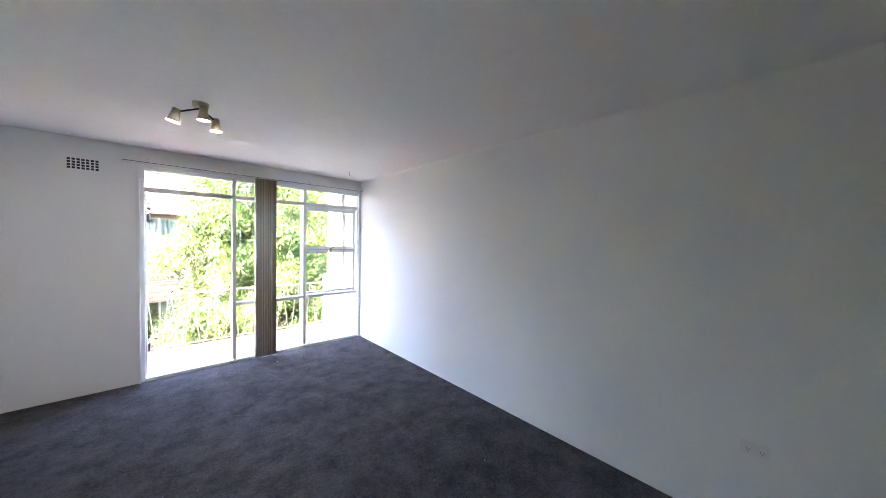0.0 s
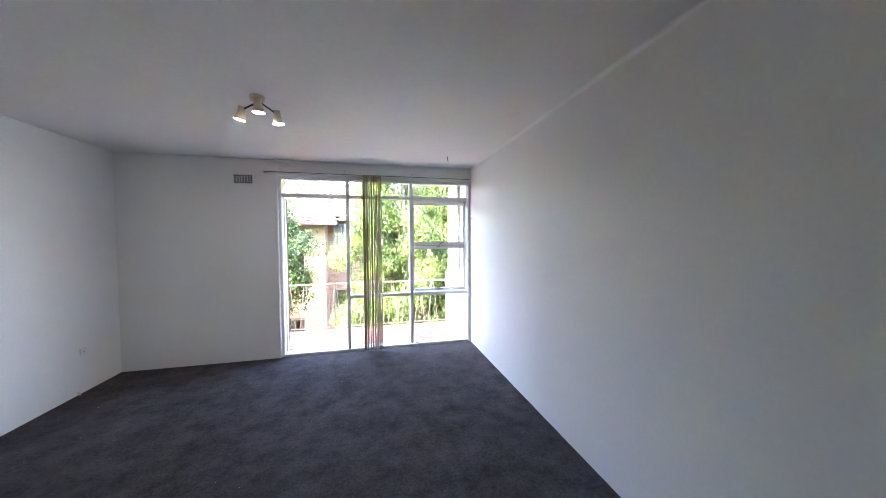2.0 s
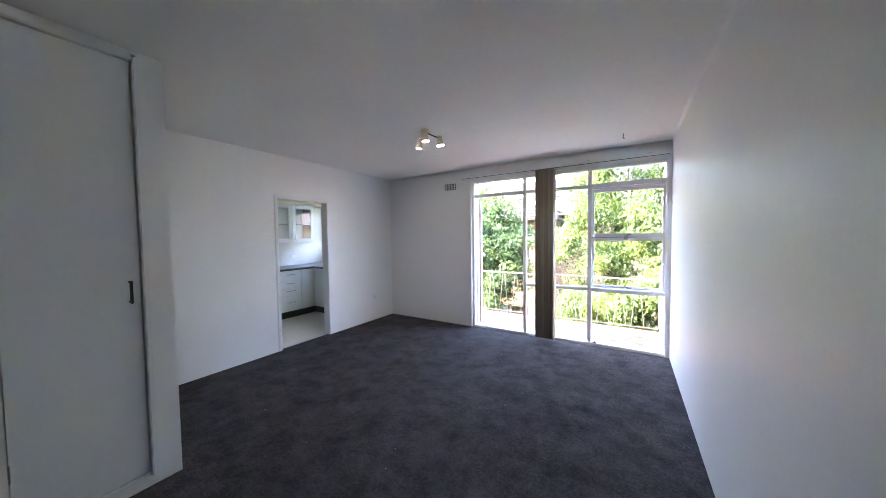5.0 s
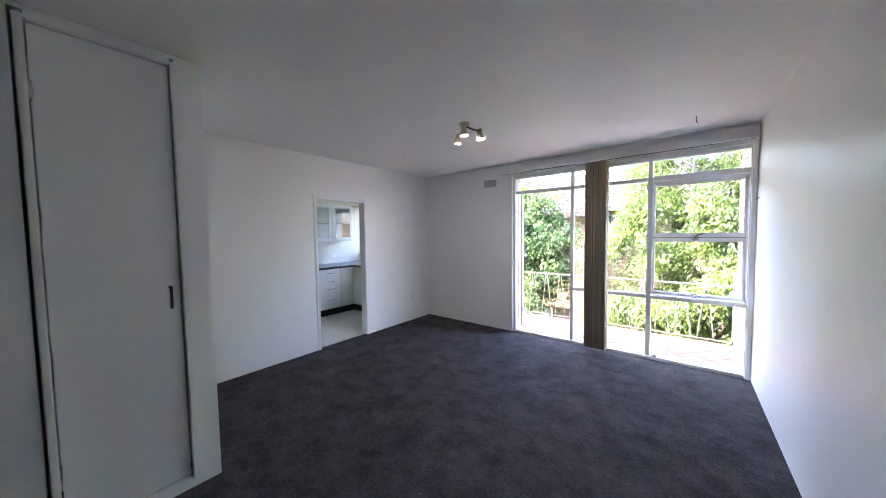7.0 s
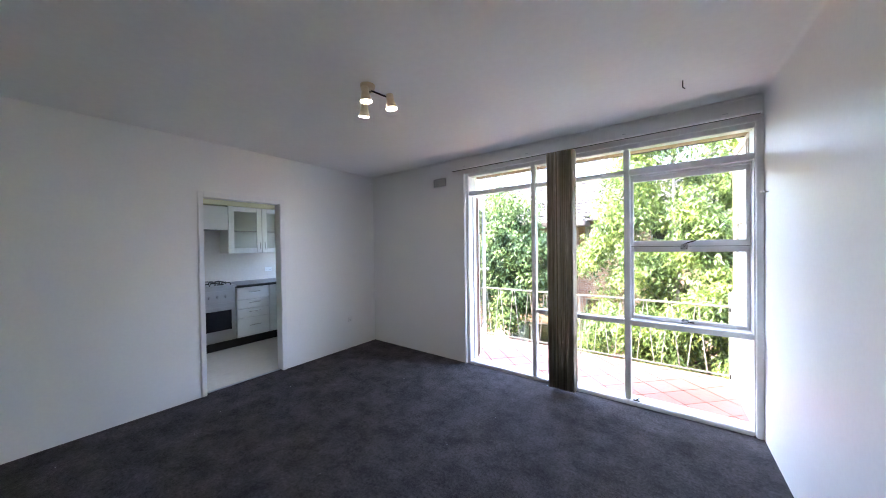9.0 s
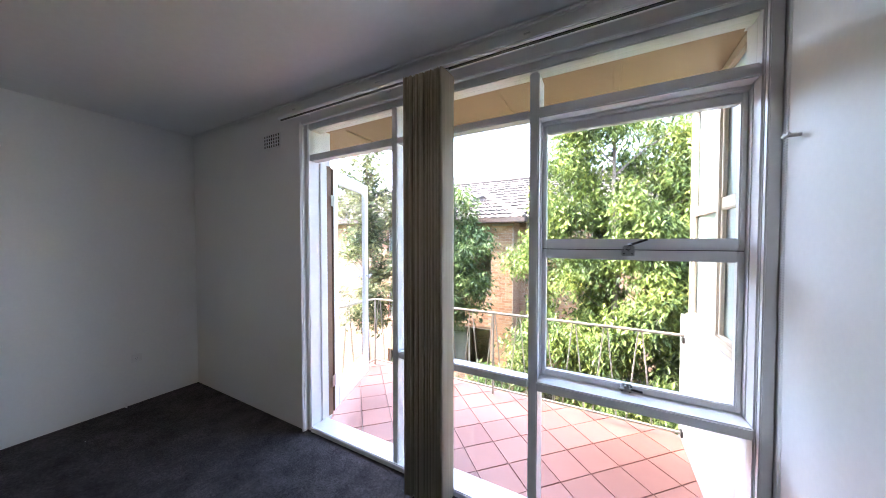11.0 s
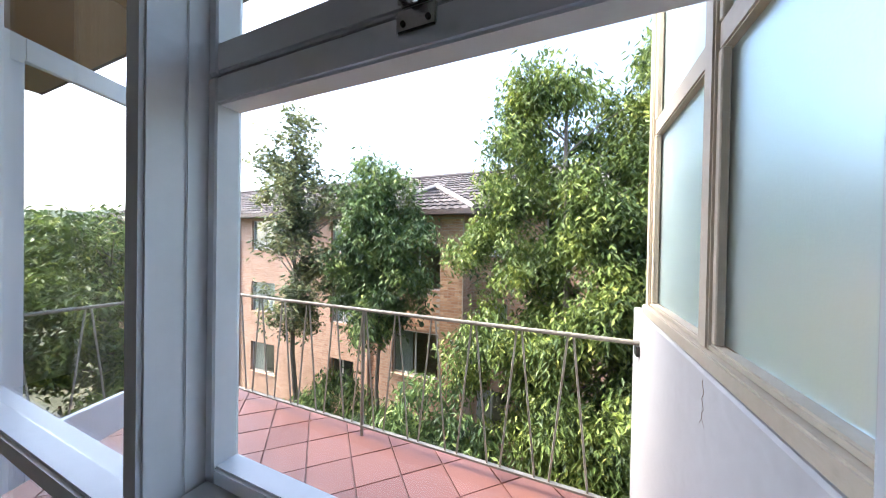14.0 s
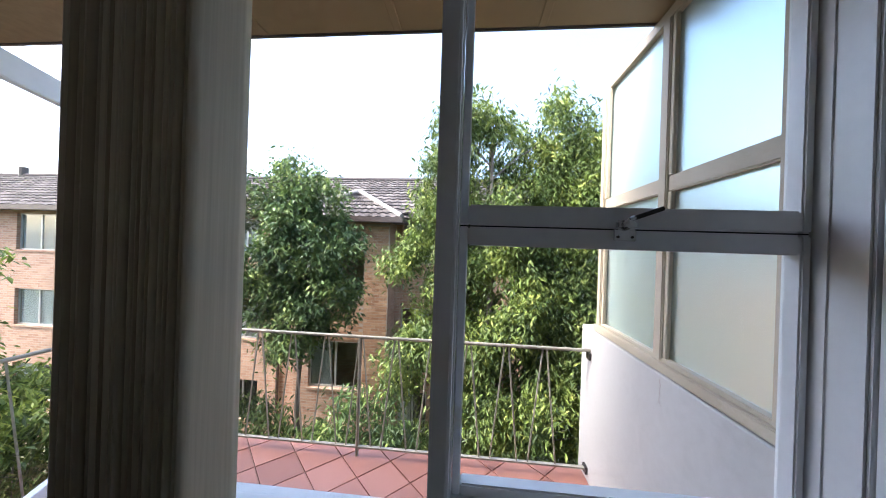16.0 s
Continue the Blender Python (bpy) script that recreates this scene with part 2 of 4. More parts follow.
CARPET, TERRA, BRICK, ROOFT, FABRIC = carpet_material(), terracotta_material(), brick_material(), rooftile_material(), fabric_material()
GLASS = glass_material("clear_glass", (0.97, 0.985, 0.98), 0.01)
FARGLASS = glass_material("far_window_glass", (0.85, 0.9, 0.9), 0.03, 0.16)
OVENGLASS = surface("dark_oven_glass", (0.012, 0.014, 0.02), (0.02, 0.022, 0.03), 0.06, 2.0, 20, 0.0, 0.001)
CABGLASS = glass_material("cabinet_glass", (0.92, 0.95, 0.92), 0.03, 0.14)
FROST = frosted_material()
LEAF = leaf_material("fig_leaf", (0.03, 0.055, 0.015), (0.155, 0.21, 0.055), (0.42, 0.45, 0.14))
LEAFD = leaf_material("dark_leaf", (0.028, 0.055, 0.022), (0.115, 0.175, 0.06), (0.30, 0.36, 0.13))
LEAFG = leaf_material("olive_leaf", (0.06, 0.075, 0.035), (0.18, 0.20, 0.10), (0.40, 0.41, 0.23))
BULB = emitter("lamp_glow", (1.0, 0.92, 0.80), 7.0)


# ---- mesh helpers ----
def add_box(bm, lo, hi, bevel=0.0, seg=1):
    c = [(a + b) / 2 for a, b in zip(lo, hi)]
    d = [abs(b - a) for a, b in zip(lo, hi)]
    r = bmesh.ops.create_cube(bm, size=1.0, matrix=Matrix.Translation(c) @ Matrix.Diagonal((*d, 1)))
    if bevel:
        edges = {e for v in r["verts"] for e in v.link_edges}
        bmesh.ops.bevel(bm, geom=list(edges), offset=min(bevel, min(d) * 0.45), segments=seg, affect="EDGES", clamp_overlap=True)
    return bm


def box(lo, hi, bevel=0.0, seg=1):
    return add_box(bmesh.new(), lo, hi, bevel, seg)


def add_tube(bm, a, b, r1, r2=None, n=10):
    a, b = Vector(a), Vector(b)
    m = Matrix.Translation((a + b) / 2) @ (b - a).to_track_quat("Z", "Y").to_matrix().to_4x4()
    bmesh.ops.create_cone(bm, cap_ends=True, segments=n, radius1=r1, radius2=r1 if r2 is None else r2, depth=(b - a).length, matrix=m)
    return bm


def tube(a, b, r1, r2=None, n=10):
    return add_tube(bmesh.new(), a, b, r1, r2, n)


def mesh_of(name, bm, material, smooth=False):
    me = bpy.data.meshes.new(name)
    bm.to_mesh(me)
    bm.free()
    me.materials.append(material)
    if smooth:
        me.polygons.foreach_set("use_smooth", [True] * len(me.polygons))
    return me


def part(name, bm, material, parent, label="", smooth=False):
    ob = new(name, mesh_of(name, bm, material, smooth))
    ob.parent = parent
    return tagged(ob, label)


def thing(name, label, category, at=(0, 0, 0), group=""):
    ob = new(name)
    ob.empty_display_size = 0.1
    ob.matrix_basis = pose(*at)
    return tagged(ob, label, category, group)


def structure(name, bm, material, label, category):
    return tagged(new(name, mesh_of(name, bm, material)), label, category, kind="structure")


def holed(axis, plane, thick, u0, u1, z0, z1, holes):
    """A wall in the plane axis=plane, thick beyond it, with rectangular holes (u0, u1, z0, z1) right through it."""
    us = sorted({u0, u1, *(h[0] for h in holes), *(h[1] for h in holes)})
    zs = sorted({z0, z1, *(h[2] for h in holes), *(h[3] for h in holes)})
    solid = {}
    for i in range(len(us) - 1):
        for j in range(len(zs) - 1):
            cu, cz = (us[i] + us[i + 1]) / 2, (zs[j] + zs[j + 1]) / 2
            solid[i, j] = not any(h[0] < cu < h[1] and h[2] < cz < h[3] for h in holes)
    bm = bmesh.new()

    def p(u, w, z):
        return (u, w, z) if axis == "y" else (w, u, z)

    def quad(*pts):
        bm.faces.new([bm.verts.new(q) for q in pts])

    a, b = plane, plane + thick
    for (i, j), s in solid.items():
        if not s:
            continue
        ua, ub, za, zb = us[i], us[i + 1], zs[j], zs[j + 1]
        quad(p(ua, a, za), p(ub, a, za), p(ub, a, zb), p(ua, a, zb))
        quad(p(ua, b, za), p(ua, b, zb), p(ub, b, zb), p(ub, b, za))
        if not solid.get((i - 1, j)):
            quad(p(ua, a, za), p(ua, a, zb), p(ua, b, zb), p(ua, b, za))
        if not solid.get((i + 1, j)):
            quad(p(ub, a, za), p(ub, b, za), p(ub, b, zb), p(ub, a, zb))
        if not solid.get((i, j - 1)):
            quad(p(ua, a, za), p(ua, b, za), p(ub, b, za), p(ub, a, za))
        if not solid.get((i, j + 1)):
            quad(p(ua, a, zb), p(ub, a, zb), p(ub, b, zb), p(ua, b, zb))
    bmesh.ops.remove_doubles(bm, verts=bm.verts, dist=0.0005)
    bmesh.ops.recalc_face_normals(bm, faces=bm.faces)
    return bm


# ---- the flat: shell ----
RX, LX, WY, CZ, BY = 2.56, -1.76, 4.62, 2.57, -1.3      # right wall, left wall, window wall, ceiling, back wall
NX, NY = -0.31, 0.922                                  # cupboard front and its end
KX, KY0 = -3.85, 1.5                                   # kitchen far wall and near wall
structure("floor", box((LX - 0.06, BY - 0.1, -0.12), (RX + 0.1, WY + 0.02, 0)), CARPET, "charcoal cut-pile carpet covering the living room floor", "carpet")
structure("floor_kitchen", box((KX - 0.1, KY0 - 0.1, -0.12), (LX - 0.06, WY + 0.2, 0.002)), VINYL, "cream speckled vinyl kitchen floor", "floor")
structure("ceiling", box((KX - 0.1, BY - 0.1, CZ), (RX + 0.1, WY + 0.25, CZ + 0.15)), CEIL, "flat white painted plaster ceiling", "ceiling")
structure("wall_east", box((RX, BY - 0.1, -0.12), (RX + 0.15, WY + 0.24, CZ)), WALL, "long plain white painted wall beside the window", "wall")
structure("wall_south", box((LX - 0.1, BY - 0.12, -0.12), (RX, BY, CZ)), WALL, "plain white painted end wall", "wall")
structure("wall_north", holed("y", WY, 0.24, KX - 0.1, RX, -0.3, CZ, [(-0.045, RX - 0.001, -0.12, 2.385), (-3.8, -1.95, 1.08, 2.12)]), WALL,
          "white painted window wall with a full-height glazed opening", "wall")
structure("wall_west", holed("x", LX, -0.11, NY, WY, -0.12, CZ, [(2.425, 3.182, -0.13, 2.01)]), WALL, "white painted wall with an open kitchen doorway", "wall")
structure("wall_kitchen_west", box((KX - 0.1, KY0, -0.12), (KX, WY, CZ)), KTILE, "pale painted kitchen wall behind the cooker", "wall")
structure("wall_kitchen_south", box((KX - 0.1, KY0 - 0.1, -0.12), (LX - 0.11, KY0, CZ)), KTILE, "pale painted kitchen end wall", "wall")
structure("wall_cupboard", holed("x", NX, -0.1, BY, NY, -0.12, CZ, [(0.25, 0.80, 0.06, 2.55)]), WALL, "white painted wall around a built-in cupboard", "wall")
structure("wall_cupboard_end", box((LX - 0.11, NY - 0.1, -0.12), (NX - 0.1, NY - 0.001, CZ)), WALL, "white painted return wall of the cupboard", "wall")
structure("wall_cupboard_back", box((NX - 0.7, BY, -0.12), (NX - 0.6, NY - 0.1, CZ)), WALL, "plain back of the built-in cupboard", "wall")

# small cornice above the window and a cove along the long wall
bm = bmesh.new()
add_box(bm, (LX, WY - 0.025, CZ - 0.03), (RX, WY, CZ), 0.012, 2)
prev = None
for y in (BY, WY - 0.026):
    arc = [bm.verts.new((RX - 0.03 * (1 - math.sin(a)) - 0.001, y, CZ - 0.03 * (1 - math.cos(a)) - 0.001)) for a in (math.pi / 2 * i / 6 for i in range(7))]
    if prev:
        for k in range(6):
            bm.faces.new((prev[k], prev[k + 1], arc[k + 1], arc[k]))
    prev = arc
structure("trim", bm, CEIL, "thin painted cornice along the ceiling edge", "cornice")

# doorway lining of the kitchen
lining = thing("door_frame", "white gloss painted timber doorway lining without a door", "door frame", (LX, 2.8, 0))
for nm, lo, hi in (("jamb", (-0.125, 0.374, 0), (0.014, 0.428, 2.06)), ("jamb", (-0.125, -0.418, 0), (0.014, -0.372, 2.06)), ("head", (-0.125, -0.372, 2.005), (0.014, 0.374, 2.06))):
    part(nm, box(lo, hi, 0.006, 2), TRIM, lining)
strip = tagged(new("threshold", mesh_of("threshold", box((LX - 0.075, 2.429, 0.0), (LX - 0.045, 3.173, 0.008), 0.003), STEEL)), "thin metal carpet strip across the kitchen doorway", "threshold", kind="structure")

# built-in cupboard door
cup = thing("cupboard_door", "tall white painted flush cupboard door, shut", "cupboard", (NX, 0.535, 0))
leaf = part("door_leaf", box((-0.035, -0.238, 0.085), (-0.004, 0.238, 2.5), 0.003, 2), DOORW, cup)
for lo, hi in (((-0.02, 0.243, 0.06), (0.022, 0.272, 2.53)), ((-0.02, -0.272, 0.06), (0.022, -0.243, 2.53)), ((-0.02, -0.243, 2.505), (0.020, 0.243, 2.548)), ((-0.02, -0.243, 0.06), (0.006, 0.243, 0.08))):
    part("architrave", box(lo, hi, 0.006, 2), TRIM, cup)
hd = bmesh.new()
for z in (1.13, 1.245):
    add_tube(hd, (-0.006, 0.19, z), (0.036, 0.19, z), 0.0055)
add_box(hd, (0.032, 0.183, 1.122), (0.041, 0.197, 1.253), 0.003, 2)
# Chrome handle; its dark shaded side is put into the colour with DARKMETAL.
part("handle", hd, DARKMETAL, leaf, "slim metal bow handle")
for z in (0.4, 2.2):
    part("hinge", tube((0.004, -0.24, z - 0.04), (0.004, -0.24, z + 0.04), 0.006), STEEL, leaf)


# ---- window wall joinery ----
win = tagged(thing("window_1", "white painted timber window wall with fixed panes and awning sashes", "window"), kind="structure")
FI, FO = 4.64, 4.72            # inner and outer faces of the main members
M1, M2, TZ, SZ = 0.817, 1.688, 2.126, 0.754


def member(name, lo, hi, bevel=0.006, material=TRIM, label=""):
    return part(name, box(lo, hi, bevel, 2), material, win, label)


member("frame_jamb", (-0.045, FI - 0.005, 0.0), (0.0, 4.85, 2.385))
member("frame_jamb", (2.512, FI, 0.0), (RX - 0.002, 4.80, 2.385))
member("frame_head", (0.0, FI, 2.335), (2.512, 4.742, 2.385))
member("head_lining", (0.0, 4.743, 2.370), (2.512, 4.859, 2.384), 0.002, SOFFIT, "brown painted lining under the lintel")
member("window_sill", (0.0, FI - 0.01, -0.06), (2.512, 4.79, 0.035))
member("mullion", (M1 - 0.021, FI, 0.035), (M1 + 0.021, FO, 2.335))
member("mullion", (M2 - 0.024, FI + 0.016, 0.035), (M2 + 0.022, FO + 0.08, 2.335))
member("transom", (0.0, FI + 0.004, TZ - 0.024), (M1 - 0.021, FO, TZ + 0.024))
member("transom", (M1 + 0.021, FI + 0.004, TZ - 0.02), (M2 - 0.022, FO, TZ + 0.02))
member("transom", (M2 + 0.022, FI + 0.004, TZ - 0.026), (2.512, FO + 0.07, TZ + 0.026))
member("rail", (M1 + 0.021, FI + 0.004, SZ - 0.024), (M2 - 0.022, FO, SZ + 0.02))
member("rail", (M2 + 0.022, FI - 0.012, SZ - 0.024), (2.512, FO + 0.09, SZ + 0.022))
# thin stepped beads round the casement opening
for lo, hi in (((M2 + 0.022, FI + 0.07, SZ + 0.022), (M2 + 0.0255, FO + 0.05, TZ - 0.026)), ((2.5085, FI + 0.07, SZ + 0.022), (2.512, FO + 0.05, TZ - 0.026)),
               ((M2 + 0.0255, FI + 0.07, TZ - 0.04), (2.5085, FO + 0.05, TZ - 0.026))):
    member("bead", lo, hi, 0.004)
# architrave on the room side, with a stepped outer moulding
for lo, hi in (((-0.066, 4.604, 0.0), (-0.035, 4.634, 2.40)), ((-0.05, 4.594, 0.0), (-0.038, 4.606, 2.39)), ((-0.035, 4.604, 2.372), (RX - 0.003, 4.634, 2.40)), ((2.518, 4.606, 0.0), (RX - 0.003, 4.634, 2.371))):
    member("architrave", lo, hi, 0.004)


def pane(lo, hi, parent=win, material=GLASS):
    p = part("pane", box(lo, hi), material, parent)
    p.visible_shadow = False
    return p


GY = 4.685
for lo, hi in (((0.0, 2.15), (M1 - 0.021, 2.335)), ((M1 + 0.021, 2.146), (M2 - 0.022, 2.335)), ((M2 + 0.022, 2.152), (2.512, 2.335)),
               ((M1 + 0.021, SZ + 0.02), (M2 - 0.022, TZ - 0.02)), ((M1 + 0.021, 0.035), (M2 - 0.022, SZ - 0.024)), ((M2 + 0.022, 0.035), (2.512, SZ - 0.024))):
    pane((lo[0] + 0.002, GY, lo[1] + 0.002), (hi[0] - 0.002, GY + 0.004, hi[1] - 0.002))


def sash(z0, z1, bottom, top):
    x0, x1, y0, y1 = M2 + 0.027, 2.507, 4.738, 4.779
    s = part("sash", box((x0, y0, z0), (x0 + 0.021, y1, z1), 0.003), TRIM, win)
    s.name = "sash"
    for lo, hi in (((x1 - 0.022, y0, z0), (x1, y1, z1)), ((x0 + 0.0212, y0, z0), (x1 - 0.0222, y1, z0 + bottom)), ((x0 + 0.0212, y0, z1 - top), (x1 - 0.0222, y1, z1))):
        part("sash_rail", box(lo, hi, 0.004, 2), TRIM, s)
    p = part("pane", box((x0 + 0.0212, 4.774, z0 + bottom), (x1 - 0.022, 4.777, z1 - top)), GLASS, s)
    p.visible_shadow = False
    return s


lower, upper = sash(0.778, 1.444, 0.03, 0.046), sash(1.448, 2.084, 0.05, 0.04)


def fastener(z, parent, kink, tip):
    """Sash fastener: plate with two screws, pivot body, cranked arm and flat lever."""
    x, y = 2.103, 4.738
    f = part("fastener", box((x - 0.026, y - 0.005, z - 0.036), (x + 0.026, y, z - 0.008), 0.004, 2), CHROME, parent, "worn chrome sash fastener")
    for dx in (-0.016, 0.016):
        part("screw", tube((x + dx, y - 0.0052, z - 0.026), (x + dx, y - 0.0066, z - 0.026), 0.0032, None, 10), DARKMETAL, f)
    body = box((x - 0.022, y - 0.012, z - 0.009), (x + 0.026, y, z + 0.013), 0.005, 2)
    add_tube(body, (x, y - 0.008, z), (x, y - 0.022, z + 0.002), 0.011, 0.008, 14)
    part("pivot", body, CHROME, f)
    k, e = Vector((x + kink[0], y - 0.019, z + kink[1])), Vector((x + tip[0], y - 0.025, z + tip[1]))
    part("arm", add_tube(tube((x - 0.004, y - 0.014, z + 0.002), k, 0.008, 0.0055, 8), k, k + (e - k) * 0.15, 0.0055, 0.006, 8), CHROME, f)
    lv = bmesh.new()
    run = (e - k)
    turn = math.atan2(run.z, run.x)
    bmesh.ops.create_cube(lv, size=1.0, matrix=Matrix.Translation(k + run * 0.55) @ Matrix.Rotation(-turn, 4, "Y") @ Matrix.Diagonal((run.length * 0.92, 0.005, 0.010, 1)))
    bmesh.ops.bevel(lv, geom=list(lv.edges), offset=0.0015, segments=2, affect="EDGES")
    part("lever", lv, DARKMETAL, f, "dark flat lever")


# Black strip added to block the slit and stand in for its shade.
member("sash_gap_shade", (M2 + 0.028, 4.746, 1.4443), (2.506, 4.778, 1.4478), 0.0, BLACK, "black strip standing in for the shaded gap between the sashes")
fastener(0.803, lower, (0.012, -0.004), (0.064, -0.008))
fastener(1.454, upper, (0.003, 0.014), (0.074, 0.041))

# the balcony door, swung outwards
door = tagged(thing("door_1", "white glazed balcony door with brown edges, standing open", "door"), kind="structure")
door.matrix_basis = pose(-0.012, 4.86, 0.0, 0, 0, 112.0)
DW = 0.80
st = part("stile", box((0, -0.02, 0.05), (0.085, 0.018, 2.09), 0.004, 2), TRIM, door)
part("hinge_edge", box((-0.004, -0.021, 0.05), (-0.0005, 0.019, 2.09)), BROWNW, door, "bare brown timber edge")
part("stile", box((DW - 0.085, -0.02, 0.05), (DW, 0.018, 2.09), 0.004, 2), TRIM, door)
part("top_rail", box((0.085, -0.02, 1.985), (DW - 0.085, 0.018, 2.09), 0.004, 2), TRIM, door)
part("bottom_rail", box((0.085, -0.02, 0.05), (DW - 0.085, 0.018, 0.26), 0.004, 2), TRIM, door)
dp = part("pane", box((0.085, -0.003, 0.26), (DW - 0.085, 0.002, 1.985)), GLASS, door)
dp.visible_shadow = False
for sgn in (-1, 1):
    kb = tube((DW - 0.045, 0.018 * sgn, 1.11), (DW - 0.045, 0.05 * sgn, 1.11), 0.009)
    bmesh.ops.create_uvsphere(kb, u_segments=14, v_segments=8, radius=0.024, matrix=Matrix.Translation((DW - 0.045, 0.062 * sgn, 1.11)) @ Matrix.Diagonal((1, 0.75, 1, 1)))
    part("knob", kb, CHROME, door, "round steel door knob", True)
part("latch", box((DW, -0.012, 1.06), (DW + 0.003, 0.01, 1.16)), STEEL, door)
for z in (0.32, 1.82):
    hb = tube((-0.006, -0.026, z - 0.045), (-0.006, -0.026, z + 0.045), 0.006)
    add_box(hb, (-0.05, -0.028, z - 0.045), (-0.008, -0.0245, z + 0.045))
    part("hinge", hb, STEEL, door, "painted butt hinge")
member("door_stop", (0.0, 4.735, 0.035), (0.012, 4.8, 2.1), 0.003)
member("door_rebate", (0.0, 4.8, 0.035), (0.006, 4.849, 2.1), 0.001, BROWNW, "bare brown timber rebate")

# vertical blind, drawn together in a stack
blind = thing("vertical_blind", "tan fabric vertical blind gathered into one stack", "blind", (1.135, 4.522, 0))
part("headrail", box((-1.30, -0.03, 2.40), (1.40, 0.03, 2.428), 0.005, 2), TRIM, blind, "white aluminium blind track")
# The track is solid; a black strip paints the shade of its slot.
part("track_slot_shade", box((-1.29, -0.008, 2.396), (1.39, 0.008, 2.3995)), BLACK, blind, "black strip standing in for the shaded slot of the track")
for x in (-1.1, -0.33, 0.55, 1.2):
    part("bracket", box((x - 0.015, -0.03, 2.4285), (x + 0.015, 0.092, 2.434)), STEEL, blind)


def slat_mesh():
    bm = bmesh.new()
    n, t = 6, 0.0012
    cols = []
    for i in range(n + 1):
        u = i / n
        y = (u - 0.5) * 0.126
        x = 0.003 * (1 - (2 * u - 1) ** 2)
        cols.append([bm.verts.new((x + s * t, y, z)) for s in (-1, 1) for z in (0.045, 2.385)])
    for a, b in zip(cols, cols[1:]):
        bm.faces.new((a[0], b[0], b[1], a[1]))
        bm.faces.new((a[2], a[3], b[3], b[2]))
        bm.faces.new((a[0], a[2], b[2], b[0]))
        bm.faces.new((a[1], b[1], b[3], a[3]))
    bm.faces.new((cols[0][0], cols[0][1], cols[0][3], cols[0][2]))
    bm.faces.new((cols[-1][0], cols[-1][2], cols[-1][3], cols[-1][1]))
    bmesh.ops.recalc_face_normals(bm, faces=bm.faces)
    return mesh_of("slat", bm, FABRIC, True)


SLAT = slat_mesh()
rng = random.Random(4)
offsets = [-0.106 + 0.238 * i / 20 + 0.004 * math.sin(i * 2.4) for i in range(21)]
for dx in offsets:
    o = new("slat", SLAT)
    o.parent = blind
    o.matrix_basis = pose(dx + rng.uniform(-0.002, 0.002), rng.uniform(-0.004, 0.004), 0, 0, 0, -3.2 + rng.uniform(-3.4, 3.4))
    part("hanger", box((dx - 0.006, -0.006, 2.384), (dx + 0.006, 0.006, 2.397)), WPLASTIC, blind)
part("bottom_chain", tube((-0.135, -0.05, 0.05), (0.135, -0.05, 0.05), 0.0022, None, 6), WPLASTIC, blind, "white bead chain joining the slats")
# pull chain on the side wall
chain = thing("blind_chain", "white bead chain loop hanging beside the window", "blind chain", (RX - 0.022, 4.525, 0))
for dy in (-0.009, 0.009):
    bm = bmesh.new()
    for k in range(208):
        z = 2.39 - k * 0.009
        off = dy * (1 if z > 0.62 else max(0.15, (z - 0.51) / 0.11))
        bmesh.ops.create_icosphere(bm, subdivisions=1, radius=0.0027, matrix=Matrix.Translation((math.sin(z * 3) * 0.003, off, z)))
    part("strand", bm, WPLASTIC, chain)
cleat = bmesh.new()
add_tube(cleat, (0.02, -0.03, 1.83), (-0.012, -0.03, 1.83), 0.006)
add_box(cleat, (-0.018, -0.055, 1.824), (-0.010, -0.005, 1.838), 0.003, 2)
part("cleat", cleat, WPLASTIC, chain, "small white cord cleat")

# air vent
vent = tagged(thing("air_vent", "square-holed white plaster wall vent under the ceiling", "vent", (-0.422, WY, 2.313)), kind="")
part("grille", holed("y", -0.006, 0.006, -0.115, 0.115, -0.062, 0.062, [(-0.105 + i * 0.0305, -0.105 + i * 0.0305 + 0.022, -0.052 + j * 0.0275, -0.052 + j * 0.0275 + 0.021) for i in range(7) for j in range(4)]), WALL, vent)
# Black sheet gives the holes the shade of a duct that isn't modelled.
part("backing", box((-0.112, -0.0012, -0.059), (0.112, -0.0004, 0.059)), BLACK, vent, "black sheet standing in for the unlit duct behind the grille")

# ceiling lamp with three spots
lamp = thing("ceiling_light", "cream three-spot ceiling light fitting, switched on", "ceiling light", (0.356, 2.775, CZ))
part("base", tube((0, 0, 0), (0, 0, -0.03), 0.05, 0.045, 24), CREAM, lamp, smooth=False)


